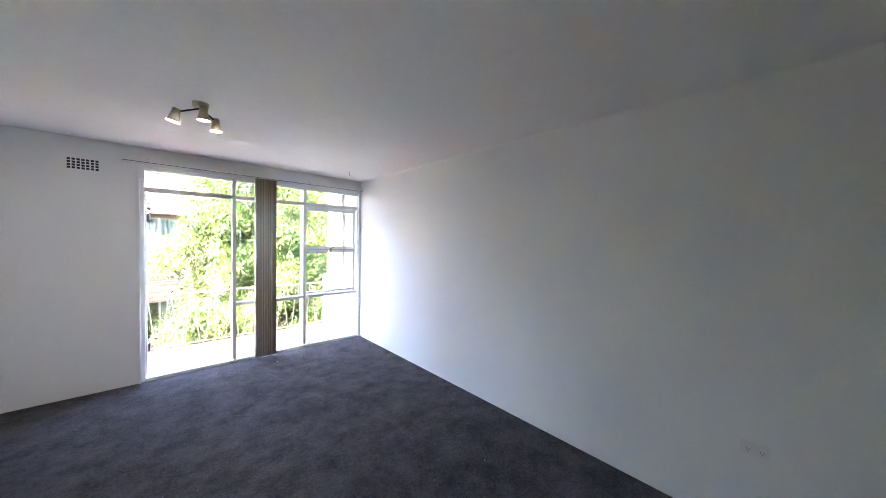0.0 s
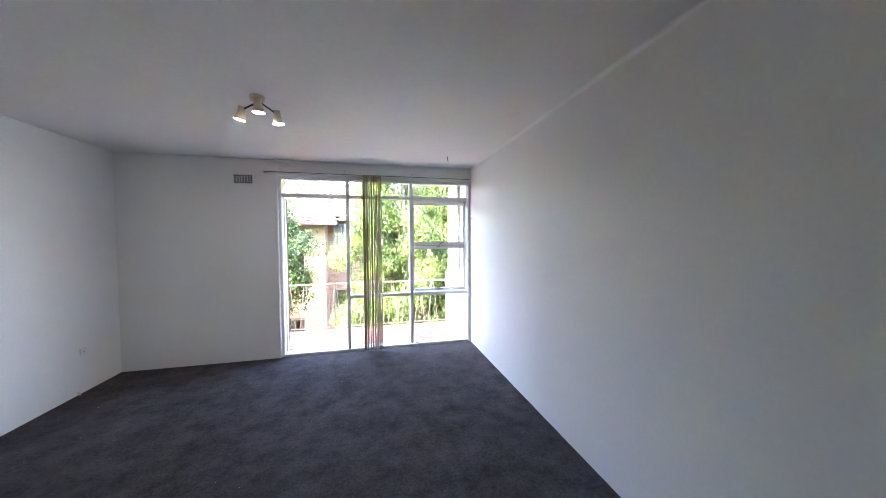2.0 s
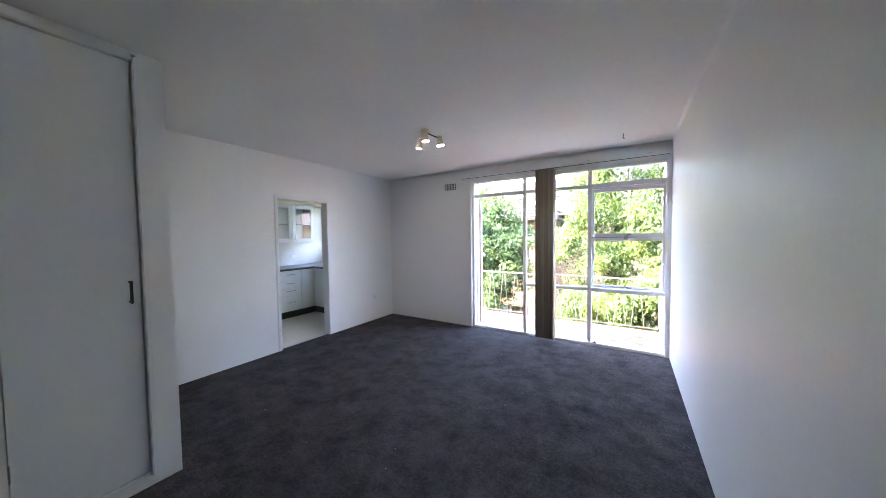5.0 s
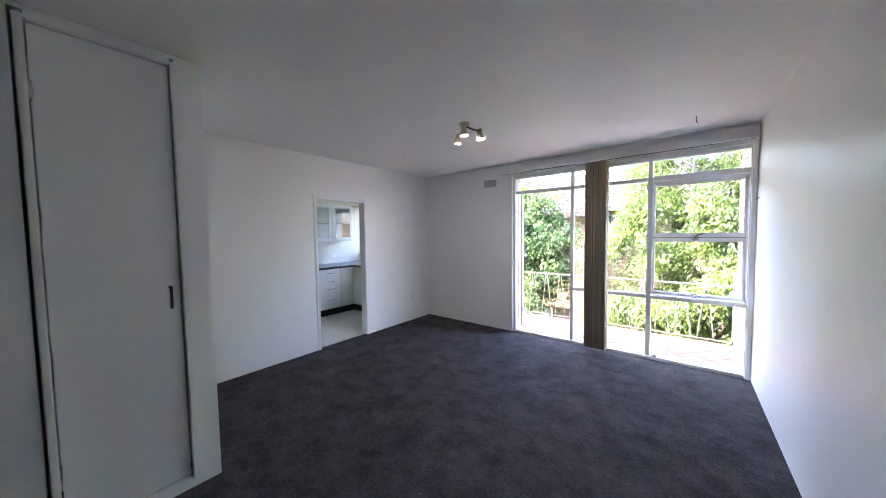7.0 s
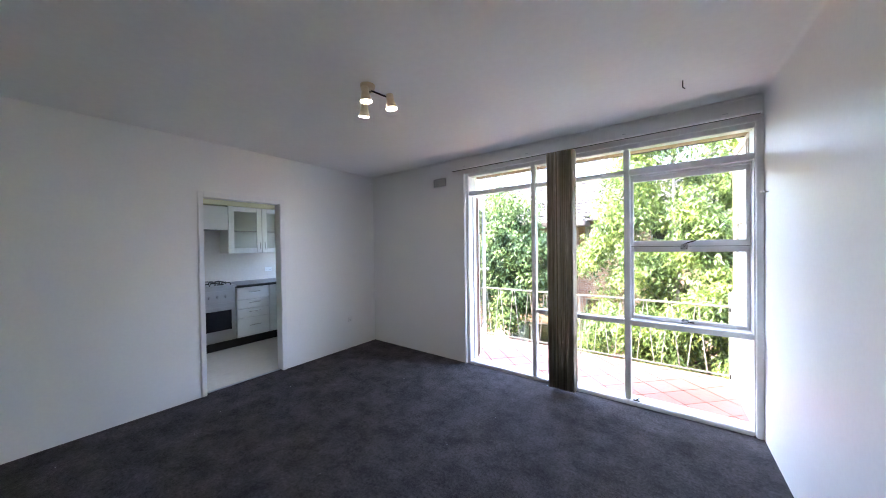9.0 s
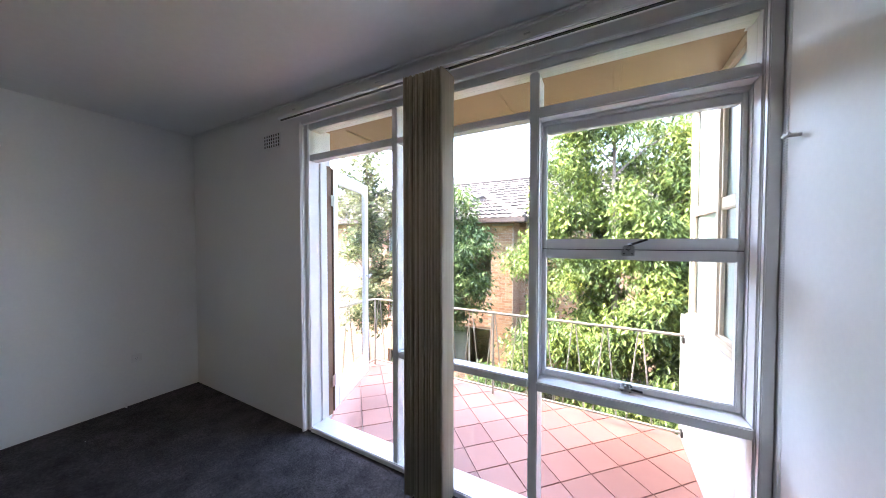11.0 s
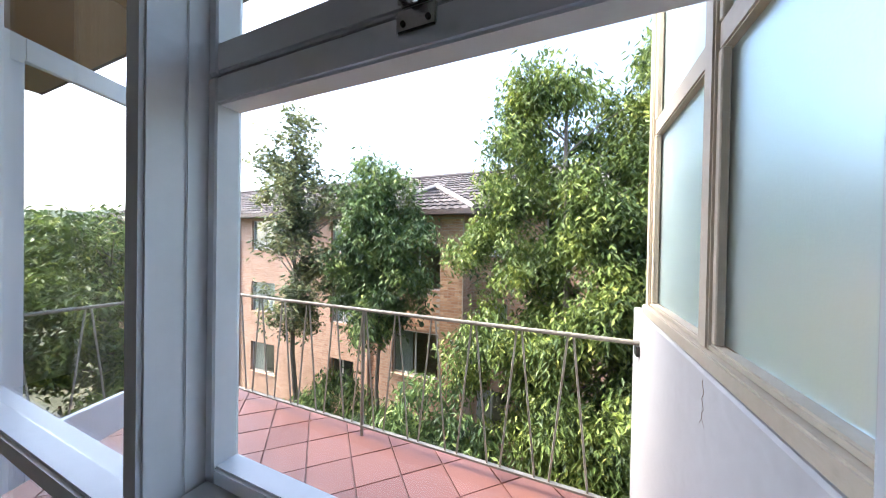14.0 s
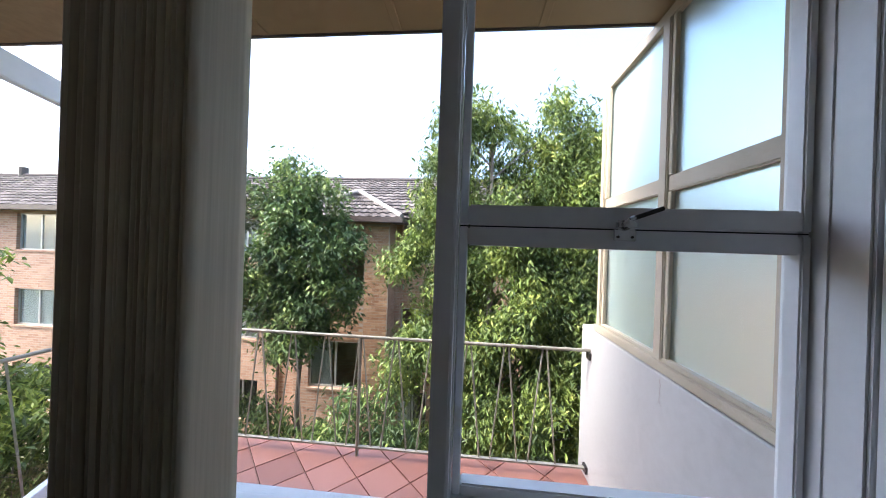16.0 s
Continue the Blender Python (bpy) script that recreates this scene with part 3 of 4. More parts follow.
def spot(name, x, y, z, tilt, turn, arm):
    m = pose(x, y, z, tilt, 0, turn)
    bm = bmesh.new()
    ring = [(0.0, 0.020), (0.004, 0.024), (-0.038, 0.026), (-0.058, 0.032), (-0.092, 0.039)]
    prev = None
    for zz, r in ring:
        cur = [bm.verts.new(m @ Vector((r * math.cos(a), r * math.sin(a), zz))) for a in (k * math.tau / 20 for k in range(20))]
        if prev:
            for k in range(20):
                bm.faces.new((prev[k], prev[(k + 1) % 20], cur[(k + 1) % 20], cur[k]))
        else:
            bm.faces.new(cur)
        prev = cur
    bmesh.ops.recalc_face_normals(bm, faces=bm.faces)
    sh = part(name, bm, CREAM, lamp, "", True)
    bl = bmesh.new()
    bmesh.ops.create_uvsphere(bl, u_segments=18, v_segments=8, radius=0.033, matrix=m @ Matrix.Translation((0, 0, -0.084)) @ Matrix.Diagonal((1, 1, 0.35, 1)))
    part("bulb", bl, BULB, sh, "glowing reflector bulb", True)
    if arm:
        part("arm", tube((arm[0], arm[1], -0.03), m @ Vector((0, 0, -0.02)), 0.006), DARKMETAL, lamp)


spot("spot_shade", 0.015, -0.035, -0.032, 5, 0, None)
spot("spot_shade", -0.125, 0.075, -0.055, 16, 60, (0.0, 0.02))
spot("spot_shade", 0.095, 0.11, -0.052, 8, -30, (0.01, 0.02))

hook = thing("ceiling_hook", "small dark metal hook screwed into the ceiling", "hook", (2.07, 4.03, CZ))
hb = tube((0, 0, 0), (0, 0, -0.045), 0.0035)
add_tube(hb, (0, 0, -0.045), (0.012, 0, -0.058), 0.0035)
part("hook_shank", hb, DARKMETAL, hook)


def power_point(y, z, x, side, wide, label):
    p = thing("power_outlet", label, "power outlet", (x, y, z))
    w = 0.058 if wide else 0.036
    pl = part("plate", box((0 if side > 0 else -0.009, -w, -0.036), (0.009 if side > 0 else 0, w, 0.036), 0.003, 2), WPLASTIC, p)
    f = 0.0095 * side
    for cy in ((-0.027, 0.027) if wide else (0.0,)):
        part("switch", box((min(f, f + 0.004 * side), cy - 0.010, 0.014), (max(f, f + 0.004 * side), cy + 0.010, 0.026), 0.001), WPLASTIC, p)
        for dy, dz in ((-0.007, -0.004), (0.007, -0.004), (0, -0.016)):
            part("slot", box((min(f, f + 0.0006 * side), cy + dy - 0.0012, dz - 0.004), (max(f, f + 0.0006 * side), cy + dy + 0.0012, dz + 0.004)), BLACK, p)
    return p


power_point(0.01, 0.505, RX, -1, True, "white double power outlet on the long wall")
power_point(4.15, 0.42, LX, 1, False, "small white socket on the painted wall")
jack = thing("cable_outlet", "short white cable stub by the skirting", "cable", (LX, 4.07, 0))
cb = tube((0.0, 0, 0.03), (0.02, 0, 0.03), 0.008)
add_tube(cb, (0.02, 0, 0.03), (0.026, 0.0, 0.0), 0.006)
part("stub", cb, WPLASTIC, jack)
dstop = thing("window_stay", "small metal stay lying on the window sill", "window stay", (M2 + 0.06, 4.66, 0.035))
db = box((-0.02, -0.008, 0), (0.03, 0.008, 0.008), 0.002)
add_tube(db, (0.0, 0.0, 0.006), (0.03, 0.0, 0.03), 0.004)
part("stay_arm", db, DARKMETAL, dstop)


lint = bmesh.new()
lr = random.Random(9)
for k in range(26):
    x, y = lr.uniform(LX + 0.3, RX - 0.2), lr.uniform(1.2, WY - 0.15)
    bmesh.ops.create_icosphere(lint, subdivisions=1, radius=lr.uniform(0.001, 0.0025), matrix=Matrix.Translation((x, y, 0.002)) @ Matrix.Diagonal((lr.uniform(1, 3), 1, 0.6, 1)))
tagged(new("lint", mesh_of("lint", lint, WPLASTIC)), "pale lint specks lying on the carpet", "lint", kind="stuff")


# ---- kitchen ----
FXX, FYY, CT = -3.19, 3.93, 0.93       # bench fronts and worktop height


def bow(bm, a, b, out):
    a, b, o = Vector(a), Vector(b), Vector(out)
    add_tube(bm, a, a + o, 0.004, None, 8)
    add_tube(bm, b, b + o, 0.004, None, 8)
    add_tube(bm, a + o, b + o, 0.005, None, 8)
    return bm


drawers = thing("drawer_unit", "white laminate four-drawer kitchen unit with chrome handles", "drawer unit", (FXX, 3.195, 0))
part("carcass", box((-0.58, 0.004, 0.13), (-0.02, 0.461, CT - 0.041)), CAB, drawers)
zz = [0.14, 0.42, 0.56, 0.70, 0.885]
for a, b in zip(zz, zz[1:]):
    d = part("drawer_front", box((-0.018, 0.006, a + 0.003), (0.0, 0.459, b - 0.003), 0.002), CAB, drawers)
    part("handle", bow(bmesh.new(), (0, 0.17, (a + b) / 2 + 0.02), (0, 0.32, (a + b) / 2 + 0.02), (0.025, 0, 0)), CHROME, d, "chrome bow handle")
base = thing("base_cabinet", "white laminate corner base cabinet with a plain door", "cabinet", (FXX, 3.66, 0))
part("carcass", box((-0.58, 0.004, 0.13), (-0.02, 0.94, CT - 0.041)), CAB, base)
part("door", box((-0.018, 0.003, 0.14), (0.0, 0.262, 0.885), 0.002), CAB, base)
base2 = thing("base_cabinet", "white laminate base cabinet under the kitchen window", "cabinet", (FXX, FYY, 0))
part("carcass", box((0.002, 0.02, 0.13), (1.28, 0.66, CT - 0.041)), CAB, base2)
for x0, x1 in ((0.006, 0.42), (0.424, 0.84), (0.844, 1.27)):
    d = part("door", box((x0, 0.0, 0.14), (x1, 0.018, 0.885), 0.002), CAB, base2)
    part("handle", bow(bmesh.new(), (x1 - 0.05, 0, 0.74), (x1 - 0.05, 0, 0.84), (0, -0.025, 0)), CHROME, d, "chrome bow handle")
kick = bmesh.new()
add_box(kick, (-3.8, 1.75, 0.003), (FXX - 0.05, 3.98, 0.129))
add_box(kick, (FXX - 0.05, FYY + 0.05, 0.003), (LX - 0.12, 4.5, 0.129))
structure("baseboard", kick, BLACK, "black laminate kick board under the kitchen units", "kick board")
top = thing("worktop", "grey laminate L-shaped kitchen worktop", "worktop", (FXX, FYY, CT))
part("slab", box((-0.65, -0.735, -0.04), (0.03, 0.66, 0), 0.004, 2), COUNTER, top)
part("slab", box((0.031, -0.03, -0.04), (1.30, 0.66, 0), 0.004, 2), COUNTER, top)
part("edge_strip", box((0.0305, -0.735, -0.04), (0.034, -0.031, -0.008)), BLACK, top, "dark front edging")

oven = thing("cooker", "stainless steel built-in oven with a dark glass door", "oven", (FXX, 2.285, 0))
part("body", box((-0.58, 0.0, 0.13), (-0.02, 0.9, CT - 0.02)), STEEL, oven)
part("control_panel", box((-0.018, 0.004, 0.70), (0.004, 0.896, 0.87), 0.004, 2), STEEL, oven)
for y in (0.12, 0.22, 0.32, 0.58, 0.68, 0.78):
    part("dial", tube((0.004, y, 0.785), (0.028, y, 0.785), 0.022, 0.018, 16), STEEL, oven)
part("clock", box((0.0042, 0.40, 0.775), (0.006, 0.48, 0.80)), BLACK, oven)
od = part("oven_door", box((-0.018, 0.004, 0.17), (0.008, 0.896, 0.69), 0.004, 2), STEEL, oven)
part("oven_window", box((0.0085, 0.06, 0.30), (0.011, 0.84, 0.585)), OVENGLASS, od)
part("oven_handle", bow(bmesh.new(), (0.008, 0.06, 0.64), (0.008, 0.84, 0.64), (0.04, 0, 0)), STEEL, od)
hob = thing("cooktop", "stainless steel gas cooktop with black trivets", "cooktop", (FXX, 2.285, CT))
part("tray", box((-0.57, 0.0, -0.018), (0.028, 0.908, 0.012), 0.005, 2), STEEL, hob)
for cy in (0.2, 0.5, 0.76):
    for cx in (-0.42, -0.15):
        part("burner", tube((cx, cy, 0.012), (cx, cy, 0.026), 0.045, 0.035, 18), BLACK, hob)
        tv = bmesh.new()
        for a in range(4):
            dx, dy = math.cos(a * math.pi / 2 + 0.785), math.sin(a * math.pi / 2 + 0.785)
            add_box(tv, (cx + dx * 0.02 - 0.005, cy + dy * 0.02 - 0.005, 0.03), (cx + dx * 0.02 + 0.005, cy + dy * 0.02 + 0.005, 0.04))
            add_tube(tv, (cx + dx * 0.02, cy + dy * 0.02, 0.045), (cx + dx * 0.13, cy + dy * 0.13, 0.045), 0.006, None, 6)
            add_tube(tv, (cx + dx * 0.13, cy + dy * 0.13, 0.045), (cx + dx * 0.14, cy + dy * 0.14, 0.012), 0.006, None, 6)
        part("trivet", tv, BLACK, hob)

UFX = -3.47
wallcab = thing("glass_wall_cabinet", "white kitchen wall cabinet with two glazed doors", "wall cabinet", (UFX, 3.205, 1.405))
cc = bmesh.new()
for lo, hi in (((-0.375, 0.0, 0.0), (-0.02, 0.016, 0.74)), ((-0.375, 0.944, 0.0), (-0.02, 0.96, 0.74)), ((-0.375, 0.016, 0.0), (-0.02, 0.944, 0.016)), ((-0.375, 0.016, 0.724), (-0.02, 0.944, 0.74)), ((-0.375, 0.016, 0.016), (-0.365, 0.944, 0.724))):
    add_box(cc, lo, hi)
part("carcass", cc, CAB, wallcab)
part("shelf", box((-0.36, 0.017, 0.36), (-0.04, 0.943, 0.376)), CAB, wallcab)
for y0 in (0.002, 0.482):
    dr = bmesh.new()
    for lo, hi in (((-0.018, y0, 0.002), (0, y0 + 0.075, 0.738)), ((-0.018, y0 + 0.401, 0.002), (0, y0 + 0.476, 0.738)), ((-0.018, y0 + 0.075, 0.002), (0, y0 + 0.401, 0.077)), ((-0.018, y0 + 0.075, 0.663), (0, y0 + 0.401, 0.738))):
        add_box(dr, lo, hi, 0.003)
    d = part("door", dr, CAB, wallcab)
    g = part("pane", box((-0.011, y0 + 0.075, 0.077), (-0.007, y0 + 0.401, 0.663)), CABGLASS, d)
    g.visible_shadow = False
    hy = y0 + 0.44 if y0 < 0.1 else y0 + 0.036
    part("handle", bow(bmesh.new(), (0, hy, 0.06), (0, hy, 0.17), (0.025, 0, 0)), CHROME, d, "chrome bow handle")
hoodcab = thing("wall_cabinet", "white laminate wall cabinet above the cooktop", "wall cabinet", (UFX, 2.295, 1.77))
part("carcass", box((-0.375, 0.0, 0.0), (-0.02, 0.905, 0.36)), CAB, hoodcab)
for y0 in (0.002, 0.454):
    d = part("door", box((-0.018, y0, 0.002), (0, y0 + 0.448, 0.358), 0.002), CAB, hoodcab)
    hy = y0 + 0.41 if y0 < 0.1 else y0 + 0.04
    part("handle", bow(bmesh.new(), (0, hy, 0.10), (0, hy, 0.21), (0.025, 0, 0)), CHROME, d, "chrome bow handle")
bulk = structure("bulkhead", box((KX + 0.002, 1.75, 2.15), (UFX - 0.02, WY - 0.002, CZ - 0.002)), KTILE, "painted bulkhead above the kitchen cabinets", "bulkhead")
structure("splashback", box((KX + 0.001, 1.75, CT + 0.002), (KX + 0.009, WY - 0.001, 2.149)), SPLASH, "off-white glazed tile splashback behind the worktop", "splashback")
power_point(3.93, 1.10, KX + 0.009, 1, True, "white double power outlet above the worktop")
kwin = tagged(thing("window_2", "white painted kitchen window", "window", (-2.75, WY, 1.6)), kind="structure")
for lo, hi in (((-1.05, 0.003, -0.52), (-1.0, 0.12, 0.52)), ((0.75, 0.003, -0.52), (0.8, 0.12, 0.52)), ((-1.0, 0.003, 0.47), (0.75, 0.12, 0.52)), ((-1.0, -0.03, -0.52), (0.75, 0.12, -0.47)), ((-0.07, 0.02, -0.47), (-0.02, 0.1, 0.47))):
    part("window_frame", box(lo, hi, 0.004), TRIM, kwin)
for x0, x1 in ((-1.0, -0.07), (-0.02, 0.75)):
    p = part("pane", box((x0, 0.06, -0.47), (x1, 0.064, 0.47)), GLASS, kwin)
    p.visible_shadow = False


# ---- balcony ----
BZ, BE, BXL, RY = -0.12, 6.2, -0.72, 6.1
slab = structure("balcony_slab", box((BXL, WY + 0.24, BZ - 0.16), (RX + 0.2, BE, BZ - 0.012)), GROUT, "concrete balcony slab under terracotta tiles", "balcony")
structure("soffit", box((BXL - 1.5, WY + 0.24, 2.5), (RX + 0.3, 5.51, 2.75)), SOFFIT, "brown painted soffit over the balcony", "soffit")
for x in (-0.1, 0.62, 1.34, 2.06):
    tagged(new("soffit_batten", mesh_of("soffit_batten", box((x - 0.02, WY + 0.242, 2.488), (x + 0.02, 5.5, 2.4995), 0.003), SOFFIT)), "brown painted cover batten under the soffit", "batten", kind="structure")
structure("fascia", box((BXL - 1.5, 5.511, 2.492), (RX + 0.3, 5.53, 2.76), 0.004), GUTTER, "dark fascia along the soffit edge", "fascia")
structure("wall_balcony", box((RX + 0.012, WY + 0.24, BZ - 0.16), (RX + 0.15, 6.25, 0.879), 0.006), RENDERW, "low white rendered balcony side wall with hairline cracks", "wall")
for x in (0.1, -0.15, -0.42):
    cl = thing("clothesline_hook", "white curved line hook under the soffit", "hook", (x, 5.47, 2.5), "line hooks under the soffit")
    hb = bmesh.new()
    pts = [Vector((0.05 * math.cos(a), 0, 0.02 - 0.05 - 0.05 * math.sin(a))) for a in (math.pi * k / 8 for k in range(9))]
    for a, b in zip(pts, pts[1:]):
        add_tube(hb, a, b, 0.007, None, 8)
    add_tube(hb, (0.05, 0, -0.03), (0.05, 0, 0), 0.007, None, 8)
    add_tube(hb, (-0.05, 0, -0.03), (-0.05, 0, 0), 0.007, None, 8)
    part("hook_loop", hb, WPLASTIC, cl)

SX0, SX1 = RX + 0.035, RX + 0.095
screen = thing("privacy_screen", "beige timber balcony screen with frosted glass panes", "screen", (0, 0, 0))
part("bottom_rail", box((SX0 - 0.022, 4.862, 0.885), (SX1 + 0.01, 6.07, 0.926), 0.004, 2), SCREENW, screen)
part("sill_bead", box((SX0 - 0.006, 4.862, 0.9265), (SX0 + 0.024, 6.0, 0.944), 0.004, 2), SCREENW, screen)
part("top_rail", box((SX0, 4.862, 2.44), (SX1, 6.055, 2.498), 0.005, 2), SCREENW, screen)
for y, w in ((4.862, 0.04), (5.385, 0.055), (6.0, 0.048)):
    part("post", box((SX0 - 0.012, y, 0.9265), (SX1 + 0.005, y + w, 2.4395), 0.005, 2), SCREENW, screen)
for y0, y1 in ((4.902, 5.385), (5.44, 6.0)):
    part("mid_rail", box((SX0, y0, 1.667), (SX1, y1, 1.738), 0.005, 2), SCREENW, screen)
    for z0, z1 in ((0.9445, 1.667), (1.738, 2.44)):
        part("bead", box((SX0 - 0.002, y1 - 0.022, z0), (SX0 + 0.018, y1, z1), 0.003), SCREENW, screen)
        p = part("pane", box((SX0 + 0.025, y0, z0), (SX0 + 0.03, y1, z1)), FROST, screen, "frosted pale green glass")
        p.visible_shadow = False

crack = thing("wall_crack", "thin branching hairline crack in the rendered side wall", "crack", (RX + 0.0118, 5.36, 0.86))
cr = bmesh.new()
zig = [Vector((0, 0.006 * math.sin(k * 1.9), -0.012 * k)) for k in range(9)]
for p, q in zip(zig, zig[1:]):
    add_tube(cr, p, q, 0.0009, None, 4)
for dy in (-0.016, 0.014):
    add_tube(cr, zig[-1], zig[-1] + Vector((0, dy, -0.018)), 0.0007, None, 4)
part("crack_line", cr, BROWNW, crack)

# railing: rails, posts and leaning bars in pairs
RT, RB, RXL = 0.735, -0.055, -0.63
rail = thing("balcony_railing", "thin metal balcony railing with slanting bars in pairs", "railing", (0, 0, 0))
part("top_rail", tube((RXL, RY, RT), (RX + 0.03, RY, RT), 0.012, None, 10), RAILM, rail)
part("bottom_rail", box((RXL, RY - 0.012, RB - 0.006), (RX + 0.03, RY + 0.012, RB + 0.006)), RAILM, rail)
part("top_rail", tube((RXL, RY, RT), (RXL, WY + 0.24, RT), 0.012, None, 10), RAILM, rail)
part("bottom_rail", box((RXL - 0.012, WY + 0.24, RB - 0.006), (RXL + 0.012, RY - 0.013, RB + 0.006)), RAILM, rail)
for x in (RXL, 0.98):
    part("post", tube((x, RY, BZ - 0.01), (x, RY, RT), 0.012, None, 10), RAILM, rail)
for z in (RT - 0.03, RB):
    part("wall_bracket", box((RX - 0.005, RY - 0.03, z - 0.03), (RX + 0.0118, RY + 0.03, z + 0.02), 0.003), DARKMETAL, rail)
PITCH = 0.2575
for k in range(13):
    x = RXL + k * PITCH
    if x + 0.13 > RX:
        break
    part("bar", tube((x + 0.06, RY, RT), (x - 0.02, RY, RB), 0.006, None, 6), RAILM, rail)
    part("bar", tube((x + 0.085, RY, RT), (x + 0.165, RY, RB), 0.006, None, 6), RAILM, rail)
for k in range(4):
    y = WY + 0.34 + k * 0.3
    part("bar", tube((RXL, y + 0.06, RT), (RXL, y - 0.02, RB), 0.006, None, 6), RAILM, rail)
    part("bar", tube((RXL, y + 0.085, RT), (RXL, y + 0.165, RB), 0.006, None, 6), RAILM, rail)


# ---- the brick flats opposite ----
GZ = -6.3
ZR = [(0.85, 2.2), (-1.93, -0.58), (-4.68, -3.33)]
flats = thing("apartment_building", "three-storey orange brick flats with a dark tiled roof", "building", (0, 0, 0))
FY, X0, X1 = 13.7, -27.0, 14.0
cols = [(-18.6, -17.0), (-15.0, -13.2), (-11.25, -9.7), (-6.55, -5.35), (-0.45, 0.5), (1.6, 3.0), (4.6, 6.2), (8.2, 9.9)]
main_holes = [(a, b, z0, z1) for a, b in cols for z0, z1 in ZR]
part("wall", holed("y", FY, 0.25, X0, X1, GZ, 2.42, main_holes), BRICK, flats)
WX0, WX1, WF = -3.58, -0.66, 12.88
wing_holes = [(-2.95, -1.42, -0.21, 1.19), (-3.1, -1.45, -3.0, -1.55), (-3.1, -1.45, -5.75, -4.3)]
part("wall", holed("y", WF, 0.25, WX0, WX1, GZ, 2.16, wing_holes), BRICK, flats)
part("wall", box((WX0, WF + 0.25, GZ), (WX0 + 0.25, FY, 2.16)), BRICK, flats)
part("wall", box((WX1 - 0.25, WF + 0.25, GZ), (WX1, FY, 2.16)), BRICK, flats)
part("wall", box((X0, FY + 0.25, GZ), (X0 + 0.25, 20.3, 2.42)), BRICK, flats)
part("wall", box((X1 - 0.25, FY + 0.25, GZ), (X1, 20.3, 2.42)), BRICK, flats)
part("wall", box((X0, 20.3, GZ), (X1, 20.55, 2.42)), BRICK, flats)
# Unseen backing added behind the windows, painted dark in place of room shade.
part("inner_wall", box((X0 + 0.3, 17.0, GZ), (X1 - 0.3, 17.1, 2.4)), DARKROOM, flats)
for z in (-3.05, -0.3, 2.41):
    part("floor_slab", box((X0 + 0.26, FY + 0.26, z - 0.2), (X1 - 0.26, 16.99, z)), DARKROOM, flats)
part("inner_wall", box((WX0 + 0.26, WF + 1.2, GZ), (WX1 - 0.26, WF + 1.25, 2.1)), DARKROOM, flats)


def far_window(a, b, z0, z1, y, kind):
    w = part("window", box((a, y + 0.10, z0), (b, y + 0.15, z0 + 0.05)), ALU, flats)
    for lo, hi in (((a, y + 0.10, z1 - 0.05), (b, y + 0.15, z1)), ((a, y + 0.10, z0 + 0.05), (a + 0.05, y + 0.15, z1 - 0.05)), ((b - 0.05, y + 0.10, z0 + 0.05), (b, y + 0.15, z1 - 0.05)),
                   (((a + b) / 2 - 0.03, y + 0.10, z0 + 0.05), ((a + b) / 2 + 0.03, y + 0.15, z1 - 0.05))):
        part("frame", box(lo, hi), ALU, w)
    part("sill", box((a - 0.04, y - 0.03, z0 - 0.07), (b + 0.04, y + 0.10, z0 - 0.003)), BRICK, w)
    for lo, hi in ((a + 0.05, (a + b) / 2 - 0.03), ((a + b) / 2 + 0.03, b - 0.05)):
        part("pane", box((lo, y + 0.12, z0 + 0.05), (hi, y + 0.125, z1 - 0.05)), FARGLASS, w)
    if kind:
        cu = bmesh.new()
        n = int((b - a) * 16)
        lo, hi = (a + 0.05, b - 0.05) if kind == 1 else (a + 0.05, a + (b - a) * 0.42) if kind == 2 else (a + (b - a) * 0.5, b - 0.05)
        vs = [[cu.verts.new((lo + (hi - lo) * i / n, y + 0.185 + (0.025 if i % 2 else -0.025), z)) for z in (z0 + 0.03, z1 - 0.02)] for i in range(n + 1)]
        for p, q in zip(vs, vs[1:]):
            cu.faces.new((p[0], q[0], q[1], p[1]))
        part("curtain", cu, CURTAIN, w, "pale drawn curtain")


kinds = [1, 1, 3, 1, 1, 2, 1, 1, 2, 1, 1, 0, 1, 3, 2, 0, 1, 0, 1, 0, 2, 1, 3, 0]
for h, k in zip(main_holes, kinds):
    far_window(*h, FY, k)
for h, k in zip(wing_holes, (0, 2, 0)):
    far_window(*h, WF, k)


